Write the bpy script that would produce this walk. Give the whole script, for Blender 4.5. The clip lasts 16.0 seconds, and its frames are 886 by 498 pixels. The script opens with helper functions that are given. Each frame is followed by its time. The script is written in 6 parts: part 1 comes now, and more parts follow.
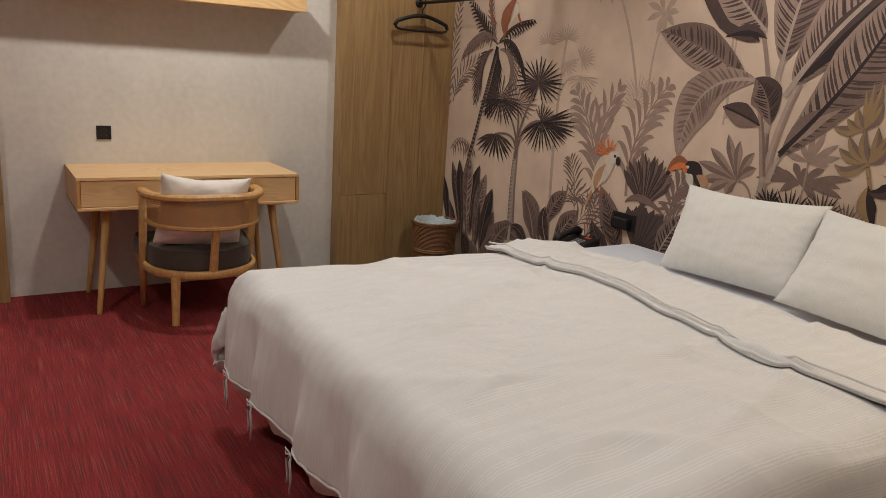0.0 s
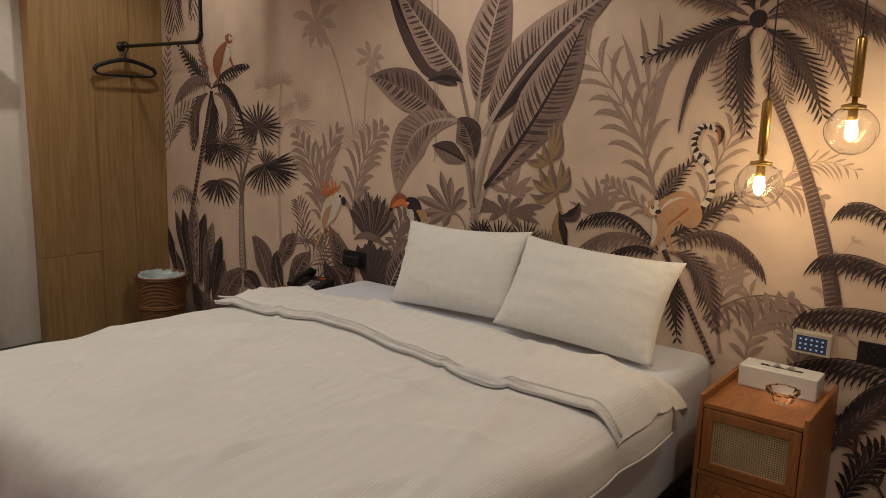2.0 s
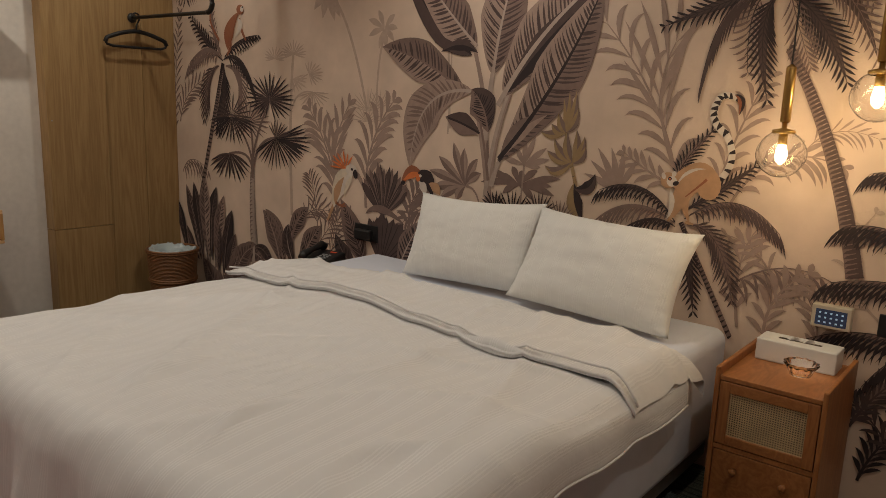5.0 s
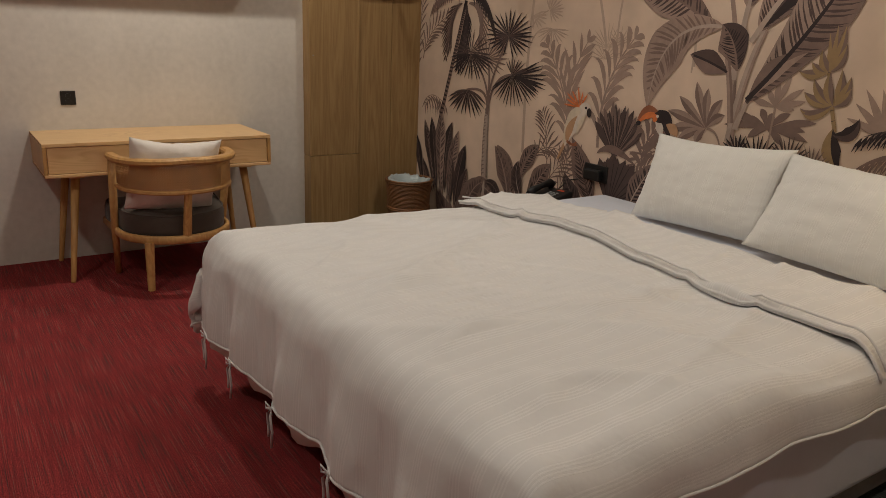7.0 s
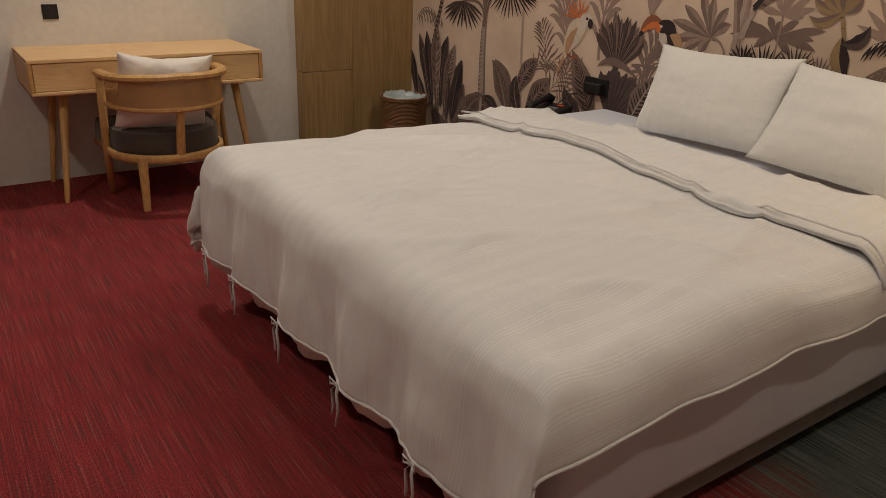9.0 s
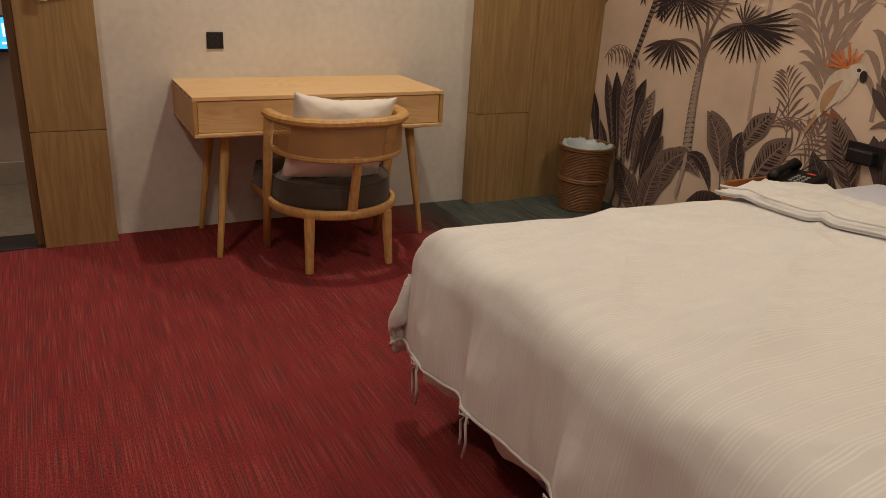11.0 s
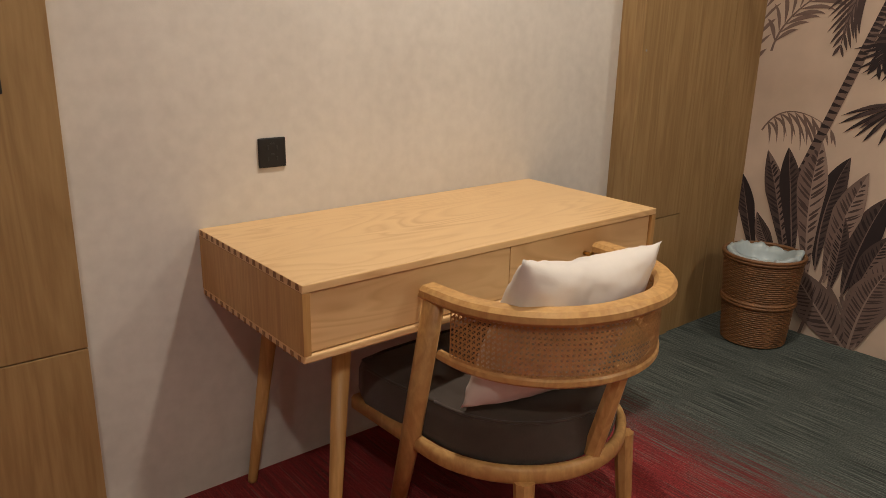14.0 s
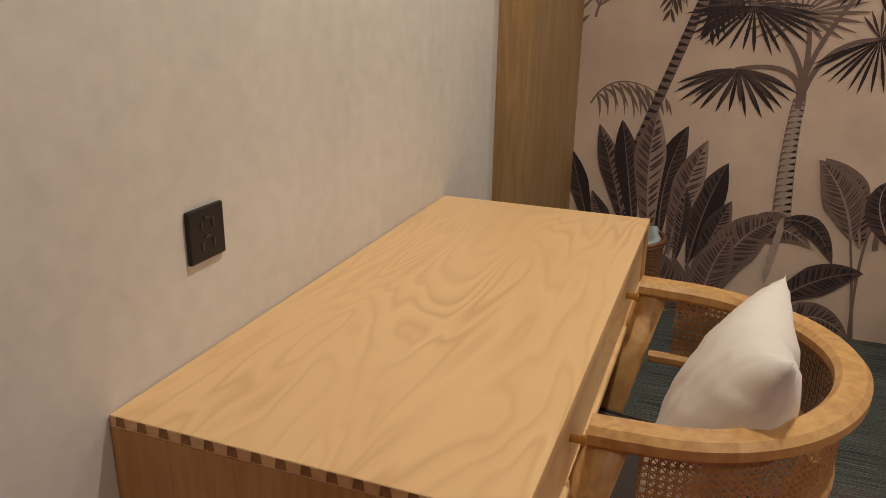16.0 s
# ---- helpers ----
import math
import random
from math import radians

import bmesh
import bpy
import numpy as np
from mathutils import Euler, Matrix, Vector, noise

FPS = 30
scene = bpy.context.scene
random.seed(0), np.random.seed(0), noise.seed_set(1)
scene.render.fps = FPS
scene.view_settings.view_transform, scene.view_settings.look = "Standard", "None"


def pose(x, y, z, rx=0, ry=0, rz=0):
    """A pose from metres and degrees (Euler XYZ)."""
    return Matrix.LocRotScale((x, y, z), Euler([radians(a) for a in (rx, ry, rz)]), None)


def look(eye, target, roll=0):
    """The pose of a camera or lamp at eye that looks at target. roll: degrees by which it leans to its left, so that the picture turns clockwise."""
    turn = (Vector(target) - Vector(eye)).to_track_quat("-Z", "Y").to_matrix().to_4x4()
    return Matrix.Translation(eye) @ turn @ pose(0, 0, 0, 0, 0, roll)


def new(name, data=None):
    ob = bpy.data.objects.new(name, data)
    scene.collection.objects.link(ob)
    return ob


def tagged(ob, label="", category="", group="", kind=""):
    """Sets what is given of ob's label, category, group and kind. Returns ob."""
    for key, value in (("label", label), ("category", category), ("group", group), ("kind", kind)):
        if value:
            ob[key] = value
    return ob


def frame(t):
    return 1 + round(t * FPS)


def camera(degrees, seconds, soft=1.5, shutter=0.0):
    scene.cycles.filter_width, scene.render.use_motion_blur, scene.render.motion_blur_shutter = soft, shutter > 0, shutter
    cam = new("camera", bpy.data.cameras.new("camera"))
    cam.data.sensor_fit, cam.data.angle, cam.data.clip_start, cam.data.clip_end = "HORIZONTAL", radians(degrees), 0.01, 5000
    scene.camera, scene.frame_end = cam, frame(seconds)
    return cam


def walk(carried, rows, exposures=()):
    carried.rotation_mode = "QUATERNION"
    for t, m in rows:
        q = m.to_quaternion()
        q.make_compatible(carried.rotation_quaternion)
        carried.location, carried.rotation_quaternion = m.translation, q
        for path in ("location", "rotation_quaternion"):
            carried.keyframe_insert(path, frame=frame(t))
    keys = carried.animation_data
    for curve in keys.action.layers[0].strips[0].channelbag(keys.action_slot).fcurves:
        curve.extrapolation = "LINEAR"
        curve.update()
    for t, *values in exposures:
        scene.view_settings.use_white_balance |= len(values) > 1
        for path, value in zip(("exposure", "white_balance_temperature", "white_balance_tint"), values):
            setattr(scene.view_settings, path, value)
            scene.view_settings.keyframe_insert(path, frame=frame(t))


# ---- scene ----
cam = camera(61.1, 16.0, soft=0.7)
PATH = [
    (0, (-0.418, -4.745, 1.407), (0.621, -3.1, 0.945), 3.6),
    (0.5, (-0.379, -4.773, 1.47), (0.85, -3.264, 1.009), 2.6),
    (1, (-0.383, -4.779, 1.463), (1.0, -3.398, 1.041), 2.4),
    (1.5, (-0.368, -4.781, 1.463), (1.12, -3.501, 1.079), 2.1),
    (2, (-0.366, -4.784, 1.473), (1.18, -3.565, 1.121), 1.7),
    (2.5, (-0.36, -4.787, 1.462), (1.2, -3.579, 1.135), 1.4),
    (3, (-0.358, -4.788, 1.471), (1.203, -3.579, 1.153), 0.9),
    (3.2, (-0.365, -4.784, 1.474), (1.204, -3.584, 1.161), 0.7),
    (5.3, (-0.349, -4.744, 1.412), (1.148, -3.491, 0.975), 2.7),
    (5.5, (-0.345, -4.723, 1.432), (1.105, -3.43, 0.957), 3.2),
    (6, (-0.435, -4.728, 1.404), (0.892, -3.33, 0.867), 3.7),
    (6.5, (-0.478, -4.739, 1.385), (0.707, -3.229, 0.822), 2.9),
    (7, (-0.416, -4.775, 1.381), (0.663, -3.185, 0.825), 2.3),
    (7.5, (-0.45, -4.783, 1.396), (0.655, -3.212, 0.839), 2.3),
    (8, (-0.401, -4.793, 1.394), (0.727, -3.245, 0.818), 2.0),
    (8.2, (-0.381, -4.8, 1.384), (0.744, -3.266, 0.768), 1.9),
    (10.3, (-0.561, -4.291, 1.338), (0.346, -2.704, 0.527), 2.5),
    (10.5, (-0.539, -4.17, 1.341), (0.337, -2.541, 0.58), 2.5),
    (11, (-0.542, -3.848, 1.338), (0.347, -2.201, 0.631), 3.2),
    (11.5, (-0.624, -3.486, 1.361), (0.297, -1.851, 0.668), 2.7),
    (12, (-0.659, -3.166, 1.354), (0.259, -1.518, 0.689), 1.4),
    (12.5, (-0.7, -2.832, 1.331), (0.277, -1.197, 0.72), 1.2),
    (13, (-0.722, -2.475, 1.322), (0.325, -0.88, 0.722), 0.8),
    (13.5, (-0.695, -2.145, 1.299), (0.413, -0.583, 0.72), 0.7),
    (14, (-0.696, -1.833, 1.279), (0.523, -0.355, 0.703), 1.3),
    (14.5, (-0.681, -1.515, 1.301), (0.658, -0.136, 0.748), 1.2),
    (15, (-0.602, -1.221, 1.311), (0.866, 0.004, 0.725), 1.4),
    (15.5, (-0.614, -0.949, 1.292), (1.004, 0.047, 0.666), 1.9),
    (16, (-0.629, -0.682, 1.269), (1.146, -0.021, 0.627), 1.1),
]
EXPOSURES = ((0.0, 0.24, 5850, 8), (0.6, 0.1, 5950, 8), (1.5, -0.15, 6300, 8), (2.5, -0.28, 6350, 9), (5.5, -0.3, 6250, 8), (6.5, -0.2, 6200, 8), (8.0, -0.08, 6200, 9), (11.0, 0.10, 6900, 11), (12.5, 0.36, 6700, 11), (14.5, 0.38, 6250, 9), (16.0, 0.18, 6200, 9))
walk(cam, [(t, look(eye, target, roll)) for t, eye, target, roll in PATH], EXPOSURES)

# ---- light ----
world = bpy.data.worlds.new("world")
scene.world = world
world.use_nodes = True
world.node_tree.nodes["Background"].inputs[0].default_value = (1.0, 0.9, 0.8, 1)
world.node_tree.nodes["Background"].inputs[1].default_value = 0.02
CEIL = 2.6
WARM = (1.0, 0.89, 0.74)


def unseen_ceiling_lamp(x, y, watts, size=0.045, angle=150, blend=0.6, color=WARM):
    d = bpy.data.lights.new("unseen_ceiling_lamp", "SPOT")
    d.energy, d.spot_size, d.spot_blend, d.shadow_soft_size, d.color = watts, radians(angle), blend, size, color
    o = new("unseen_ceiling_lamp", d)
    o.matrix_world = pose(x, y, CEIL - 0.03)
    return o


# Desk pair follows from cast shadows; the other four are unseen, added as fill.
DESK_AND_FILL_LIGHTS = ((0.6, -0.78, 60), (1.95, -0.75, 19), (-0.95, -2.3, 41), (1.75, -2.8, 38), (-0.7, -4.4, 28), (1.3, -4.8, 28))
BATH_LIGHT = (-1.1, 0.6, 44)
for lx, ly, lw in (*DESK_AND_FILL_LIGHTS, BATH_LIGHT):
    unseen_ceiling_lamp(lx, ly, lw)


# ---- materials ----
def nodes_of(m):
    m.use_nodes = True
    nt = m.node_tree
    return nt, nt.nodes, nt.links, nt.nodes["Principled BSDF"]


def plain(name, color, rough=0.5, metal=0.0, var=0.12, scale=30, bump=0.0, bump_scale=300, coat=0.0, sheen=0.0, emit=None, strength=0.0, coords="Object"):
    """A procedural surface: a base colour with variation at two scales and a fine relief."""
    m = bpy.data.materials.new(name)
    nt, n, l, b = nodes_of(m)
    tc = n.new("ShaderNodeTexCoord")
    n1, n2 = n.new("ShaderNodeTexNoise"), n.new("ShaderNodeTexNoise")
    n1.inputs["Scale"].default_value, n2.inputs["Scale"].default_value = scale, scale * 0.11
    n1.inputs["Detail"].default_value = 4
    mx = n.new("ShaderNodeMath")
    mx.operation = "ADD"
    l.new(tc.outputs[coords], n1.inputs["Vector"]), l.new(tc.outputs[coords], n2.inputs["Vector"])
    l.new(n1.outputs["Fac"], mx.inputs[0]), l.new(n2.outputs["Fac"], mx.inputs[1])
    r = n.new("ShaderNodeValToRGB")
    r.color_ramp.elements[0].position, r.color_ramp.elements[1].position = 0.3, 0.7
    hi, lo = [min(1, c * (1 + var)) for c in color], [c * (1 - var) for c in color]
    r.color_ramp.elements[0].color, r.color_ramp.elements[1].color = (*lo, 1), (*hi, 1)
    half = n.new("ShaderNodeMath")
    half.operation = "MULTIPLY"
    half.inputs[1].default_value = 0.5
    l.new(mx.outputs[0], half.inputs[0]), l.new(half.outputs[0], r.inputs[0]), l.new(r.outputs[0], b.inputs["Base Color"])
    b.inputs["Roughness"].default_value, b.inputs["Metallic"].default_value = rough, metal
    b.inputs["Coat Weight"].default_value, b.inputs["Sheen Weight"].default_value = coat, sheen
    if bump:
        n3, bp = n.new("ShaderNodeTexNoise"), n.new("ShaderNodeBump")
        n3.inputs["Scale"].default_value, n3.inputs["Detail"].default_value = bump_scale, 3
        bp.inputs["Strength"].default_value, bp.inputs["Distance"].default_value = bump, 0.002
        l.new(tc.outputs[coords], n3.inputs["Vector"]), l.new(n3.outputs["Fac"], bp.inputs["Height"]), l.new(bp.outputs[0], b.inputs["Normal"])
    if emit:
        b.inputs["Emission Color"].default_value, b.inputs["Emission Strength"].default_value = (*emit, 1), strength
    return m


def wood(name, dark, light, grain=(6, 6, 0.5), rough=0.45, figure=1.2, bump=0.15, rnd=True):
    """Grained wood: long soft figure, fine pores; grain runs along the axis of the smallest scale."""
    m = bpy.data.materials.new(name)
    nt, n, l, b = nodes_of(m)
    tc, mp, inf = n.new("ShaderNodeTexCoord"), n.new("ShaderNodeMapping"), n.new("ShaderNodeObjectInfo")
    mp.inputs["Scale"].default_value = grain
    l.new(tc.outputs["Object"], mp.inputs["Vector"])
    if rnd:
        sc = n.new("ShaderNodeMath")
        sc.operation, sc.inputs[1].default_value = "MULTIPLY", 17.0
        cb = n.new("ShaderNodeCombineXYZ")
        l.new(inf.outputs["Random"], sc.inputs[0])
        for i in range(3):
            l.new(sc.outputs[0], cb.inputs[i])
        l.new(cb.outputs[0], mp.inputs["Location"])
    fig, fine = n.new("ShaderNodeTexNoise"), n.new("ShaderNodeTexNoise")
    fig.inputs["Scale"].default_value, fig.inputs["Detail"].default_value, fig.inputs["Distortion"].default_value = figure, 6, 0.6
    fine.inputs["Scale"].default_value, fine.inputs["Detail"].default_value = 14, 4
    wv = n.new("ShaderNodeMath")
    wv.operation, wv.inputs[1].default_value = "MULTIPLY", 9.0
    fr = n.new("ShaderNodeMath")
    fr.operation = "PINGPONG"
    fr.inputs[1].default_value = 0.5
    l.new(mp.outputs[0], fig.inputs["Vector"]), l.new(mp.outputs[0], fine.inputs["Vector"])
    l.new(fig.outputs["Fac"], wv.inputs[0]), l.new(wv.outputs[0], fr.inputs[0])
    mix = n.new("ShaderNodeMix")
    mix.inputs["Factor"].default_value = 0.5
    l.new(fr.outputs[0], mix.inputs["A"]), l.new(fine.outputs["Fac"], mix.inputs["B"])
    r = n.new("ShaderNodeValToRGB")
    r.color_ramp.elements[0].position, r.color_ramp.elements[1].position = 0.22, 0.62
    r.color_ramp.elements[0].color, r.color_ramp.elements[1].color = (*dark, 1), (*light, 1)
    l.new(mix.outputs["Result"], r.inputs[0]), l.new(r.outputs[0], b.inputs["Base Color"])
    b.inputs["Roughness"].default_value = rough
    bp = n.new("ShaderNodeBump")
    bp.inputs["Strength"].default_value, bp.inputs["Distance"].default_value = bump, 0.001
    l.new(fine.outputs["Fac"], bp.inputs["Height"]), l.new(bp.outputs[0], b.inputs["Normal"])
    return m


def pine(name, dark, light):
    """Flat-sawn pine along x: thin contour-like growth rings that come and go, over a soft cloudy tone."""
    m = bpy.data.materials.new(name)
    nt, n, l, b = nodes_of(m)
    tc, inf, off = n.new("ShaderNodeTexCoord"), n.new("ShaderNodeObjectInfo"), n.new("ShaderNodeVectorMath")
    off.operation, off.inputs[2].default_value = "MULTIPLY_ADD", (0, 0, 0)
    off.inputs[1].default_value = (9, 5, 7)
    l.new(inf.outputs["Random"], off.inputs[0])

    def noise_at(scale, detail, twist=0.0):
        mp, nz = n.new("ShaderNodeMapping"), n.new("ShaderNodeTexNoise")
        mp.inputs["Scale"].default_value = scale
        nz.inputs["Scale"].default_value, nz.inputs["Detail"].default_value, nz.inputs["Distortion"].default_value = 1.0, detail, twist
        l.new(tc.outputs["Object"], mp.inputs["Vector"]), l.new(off.outputs[0], mp.inputs["Location"]), l.new(mp.outputs[0], nz.inputs["Vector"])
        return nz.outputs["Fac"]

    def calc(op, a, v):
        k = n.new("ShaderNodeMath")
        k.operation = op
        l.new(a, k.inputs[0])
        if isinstance(v, (int, float)):
            k.inputs[1].default_value = v
        else:
            l.new(v, k.inputs[1])
        return k.outputs[0]

    rings = calc("FRACT", calc("MULTIPLY", noise_at((1.2, 6.0, 6.0), 2.5, 0.4), 17.0), 0.0)
    line = n.new("ShaderNodeValToRGB")
    for _ in range(2):
        line.color_ramp.elements.new(0.5)
    for e, (p, v) in zip(line.color_ramp.elements, ((0.0, 0.15), (0.3, 1.0), (0.72, 0.75), (1.0, 0.15))):
        e.position, e.color = p, (v, v, v, 1)
    l.new(rings, line.inputs[0])
    fade = n.new("ShaderNodeMapRange")
    fade.inputs["From Min"].default_value, fade.inputs["From Max"].default_value = 0.36, 0.66
    fade.inputs["To Min"].default_value, fade.inputs["To Max"].default_value = 0.12, 0.85
    l.new(noise_at((2.2, 4.5, 4.5), 2), fade.inputs["Value"])
    mix = n.new("ShaderNodeMix")
    mix.inputs["A"].default_value = 0.8
    l.new(fade.outputs["Result"], mix.inputs["Factor"]), l.new(line.outputs[0], mix.inputs["B"])
    pores = noise_at((14, 420, 420), 2)
    tone = calc("ADD", calc("MULTIPLY", mix.outputs["Result"], 0.7), calc("MULTIPLY", calc("ADD", noise_at((5, 9, 9), 3), calc("MULTIPLY", pores, 0.35)), 0.22))
    r = n.new("ShaderNodeValToRGB")
    r.color_ramp.elements[0].position, r.color_ramp.elements[1].position = 0.18, 0.82
    r.color_ramp.elements[0].color, r.color_ramp.elements[1].color = (*dark, 1), (*light, 1)
    l.new(tone, r.inputs[0]), l.new(r.outputs[0], b.inputs["Base Color"])
    b.inputs["Roughness"].default_value = 0.36
    bp = n.new("ShaderNodeBump")
    bp.inputs["Strength"].default_value, bp.inputs["Distance"].default_value = 0.15, 0.001
    l.new(pores, bp.inputs["Height"]), l.new(bp.outputs[0], b.inputs["Normal"])
    return m


def carpet_material():
    """Loop carpet in fine yarn lines along y: red tiles that fade to slate green beyond x = 1.25."""
    m = bpy.data.materials.new("carpet")
    nt, n, l, b = nodes_of(m)
    tc = n.new("ShaderNodeTexCoord")

    def noise_at(scale, detail=2.0):
        mp, nz = n.new("ShaderNodeMapping"), n.new("ShaderNodeTexNoise")
        mp.inputs["Scale"].default_value = scale
        nz.inputs["Scale"].default_value, nz.inputs["Detail"].default_value = 1.0, detail
        l.new(tc.outputs["Object"], mp.inputs["Vector"]), l.new(mp.outputs[0], nz.inputs["Vector"])
        return nz.outputs["Fac"]

    lines, patches, loops = noise_at((300, 4.0, 1), 2), noise_at((9, 1.2, 1), 2), noise_at((260, 120, 1), 1)

    def ramp(src, stops):
        r = n.new("ShaderNodeValToRGB")
        while len(r.color_ramp.elements) < len(stops):
            r.color_ramp.elements.new(0.5)
        for e, (p, c) in zip(r.color_ramp.elements, stops):
            e.position, e.color = p, (*c, 1)
        l.new(src, r.inputs[0])
        return r.outputs[0]

    red = ramp(lines, ((0.30, (0.11, 0.050, 0.046)), (0.42, (0.20, 0.032, 0.034)), (0.52, (0.255, 0.033, 0.036)), (0.61, (0.345, 0.047, 0.045)), (0.70, (0.20, 0.100, 0.086))))
    grey = ramp(lines, ((0.34, (0.030, 0.039, 0.039)), (0.5, (0.082, 0.096, 0.088)), (0.64, (0.145, 0.160, 0.145))))
    sep = n.new("ShaderNodeSeparateXYZ")
    l.new(tc.outputs["Object"], sep.inputs[0])
    edge, add = n.new("ShaderNodeMapRange"), n.new("ShaderNodeMath")
    add.operation = "MULTIPLY_ADD"
    add.inputs[1].default_value = 1.2
    l.new(lines, add.inputs[0]), l.new(sep.outputs[0], add.inputs[2])
    edge.inputs["From Min"].default_value, edge.inputs["From Max"].default_value = 1.79, 1.95
    l.new(add.outputs[0], edge.inputs["Value"])
    mx = n.new("ShaderNodeMix")
    mx.data_type = "RGBA"
    l.new(edge.outputs["Result"], mx.inputs["Factor"]), l.new(red, mx.inputs["A"]), l.new(grey, mx.inputs["B"])
    dim, rng = n.new("ShaderNodeMix"), n.new("ShaderNodeMapRange")
    dim.data_type, dim.blend_type = "RGBA", "MULTIPLY"
    dim.inputs["Factor"].default_value = 1.0
    rng.inputs["From Min"].default_value, rng.inputs["From Max"].default_value = 0.3, 0.7
    rng.inputs["To Min"].default_value, rng.inputs["To Max"].default_value = 0.86, 1.1
    l.new(patches, rng.inputs["Value"]), l.new(mx.outputs["Result"], dim.inputs["A"]), l.new(rng.outputs["Result"], dim.inputs["B"])
    yarn, grain = n.new("ShaderNodeMix"), n.new("ShaderNodeMapRange")
    yarn.data_type, yarn.blend_type = "RGBA", "MULTIPLY"
    yarn.inputs["Factor"].default_value = 1.0
    grain.inputs["From Min"].default_value, grain.inputs["From Max"].default_value = 0.3, 0.7
    grain.inputs["To Min"].default_value, grain.inputs["To Max"].default_value = 0.62, 1.3
    l.new(loops, grain.inputs["Value"]), l.new(dim.outputs["Result"], yarn.inputs["A"]), l.new(grain.outputs["Result"], yarn.inputs["B"])
    l.new(yarn.outputs["Result"], b.inputs["Base Color"])
    b.inputs["Roughness"].default_value, b.inputs["Specular IOR Level"].default_value = 0.95, 0.15
    bp, mh = n.new("ShaderNodeBump"), n.new("ShaderNodeMath")
    mh.operation = "ADD"
    l.new(lines, mh.inputs[0]), l.new(loops, mh.inputs[1]), l.new(mh.outputs[0], bp.inputs["Height"])
    bp.inputs["Strength"].default_value, bp.inputs["Distance"].default_value = 0.8, 0.004
    l.new(bp.outputs[0], b.inputs["Normal"])
    return m


def striped_cotton(name, color, strength=0.10):
    """White bed linen with groups of woven satin lines across the sheet's second coordinate."""
    m = bpy.data.materials.new(name)
    nt, n, l, b = nodes_of(m)
    uv, sep = n.new("ShaderNodeTexCoord"), n.new("ShaderNodeSeparateXYZ")
    l.new(uv.outputs["UV"], sep.inputs[0])

    def math(op, a, v=None):
        k = n.new("ShaderNodeMath")
        k.operation = op
        l.new(a, k.inputs[0])
        if v is not None:
            k.inputs[1].default_value = v
        return k.outputs[0]

    per = math("FRACT", math("MULTIPLY", sep.outputs[1], 1 / 0.062))
    band = math("LESS_THAN", per, 0.55)
    line = math("GREATER_THAN", math("SINE", math("MULTIPLY", per, 2 * 3.14159 * 7.2)), 0.1)
    both = n.new("ShaderNodeMath")
    both.operation = "MULTIPLY"
    l.new(band, both.inputs[0]), l.new(line, both.inputs[1])
    r = n.new("ShaderNodeMix")
    r.data_type = "RGBA"
    # Satin sheen put into the colour: woven lines paler than the ground between.
    r.inputs["A"].default_value = (*[c * (1 - strength) for c in color], 1)
    r.inputs["B"].default_value = (*color, 1)
    l.new(both.outputs[0], r.inputs["Factor"]), l.new(r.outputs["Result"], b.inputs["Base Color"])
    rr = n.new("ShaderNodeMapRange")
    rr.inputs["To Min"].default_value, rr.inputs["To Max"].default_value = 0.85, 0.42
    l.new(both.outputs[0], rr.inputs["Value"]), l.new(rr.outputs["Result"], b.inputs["Roughness"])
    b.inputs["Sheen Weight"].default_value = 0.15
    nz, bp = n.new("ShaderNodeTexNoise"), n.new("ShaderNodeBump")
    nz.inputs["Scale"].default_value, nz.inputs["Detail"].default_value = 6, 6
    l.new(uv.outputs["Object"], nz.inputs["Vector"]), l.new(nz.outputs["Fac"], bp.inputs["Height"])
    bp.inputs["Strength"].default_value, bp.inputs["Distance"].default_value = 0.5, 0.014
    rib = n.new("ShaderNodeBump")
    rib.inputs["Strength"].default_value, rib.inputs["Distance"].default_value = 0.6, strength * 0.1
    l.new(both.outputs[0], rib.inputs["Height"]), l.new(bp.outputs[0], rib.inputs["Normal"])
    l.new(rib.outputs[0], b.inputs["Normal"])
    return m


def glass(name, rough=0.02, tint=(1, 1, 1)):
    m = bpy.data.materials.new(name)
    nt, n, l, b = nodes_of(m)
    b.inputs["Base Color"].default_value = (*tint, 1)
    b.inputs["Transmission Weight"].default_value, b.inputs["Roughness"].default_value, b.inputs["IOR"].default_value = 1.0, rough, 1.45
    return m


M_WALL = plain("fabric_wallpaper", (0.65, 0.615, 0.57), 0.85, var=0.10, scale=26, bump=0.10, bump_scale=330)
M_PLAIN_WALL = plain("painted_wall", (0.62, 0.57, 0.50), 0.85, var=0.05, scale=20, bump=0.1)
M_CEIL = plain("ceiling_paint", (0.78, 0.76, 0.72), 0.9, var=0.03, scale=10)
M_CARPET = carpet_material()
M_PANEL = wood("oak_laminate", (0.285, 0.173, 0.070), (0.40, 0.262, 0.115), (7, 7, 0.45), 0.5, 1.1)
M_JAMB = wood("dark_oak_jamb", (0.15, 0.085, 0.04), (0.25, 0.15, 0.075), (9, 9, 0.5), 0.5)
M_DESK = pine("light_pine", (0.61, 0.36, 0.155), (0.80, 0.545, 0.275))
# Upright-grained pine, darker than the pine of top and drawers.
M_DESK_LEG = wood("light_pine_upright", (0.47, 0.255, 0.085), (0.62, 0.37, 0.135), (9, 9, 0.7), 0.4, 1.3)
M_JOINT = plain("end_grain_joint", (0.30, 0.155, 0.065), 0.6, var=0.25, scale=120)
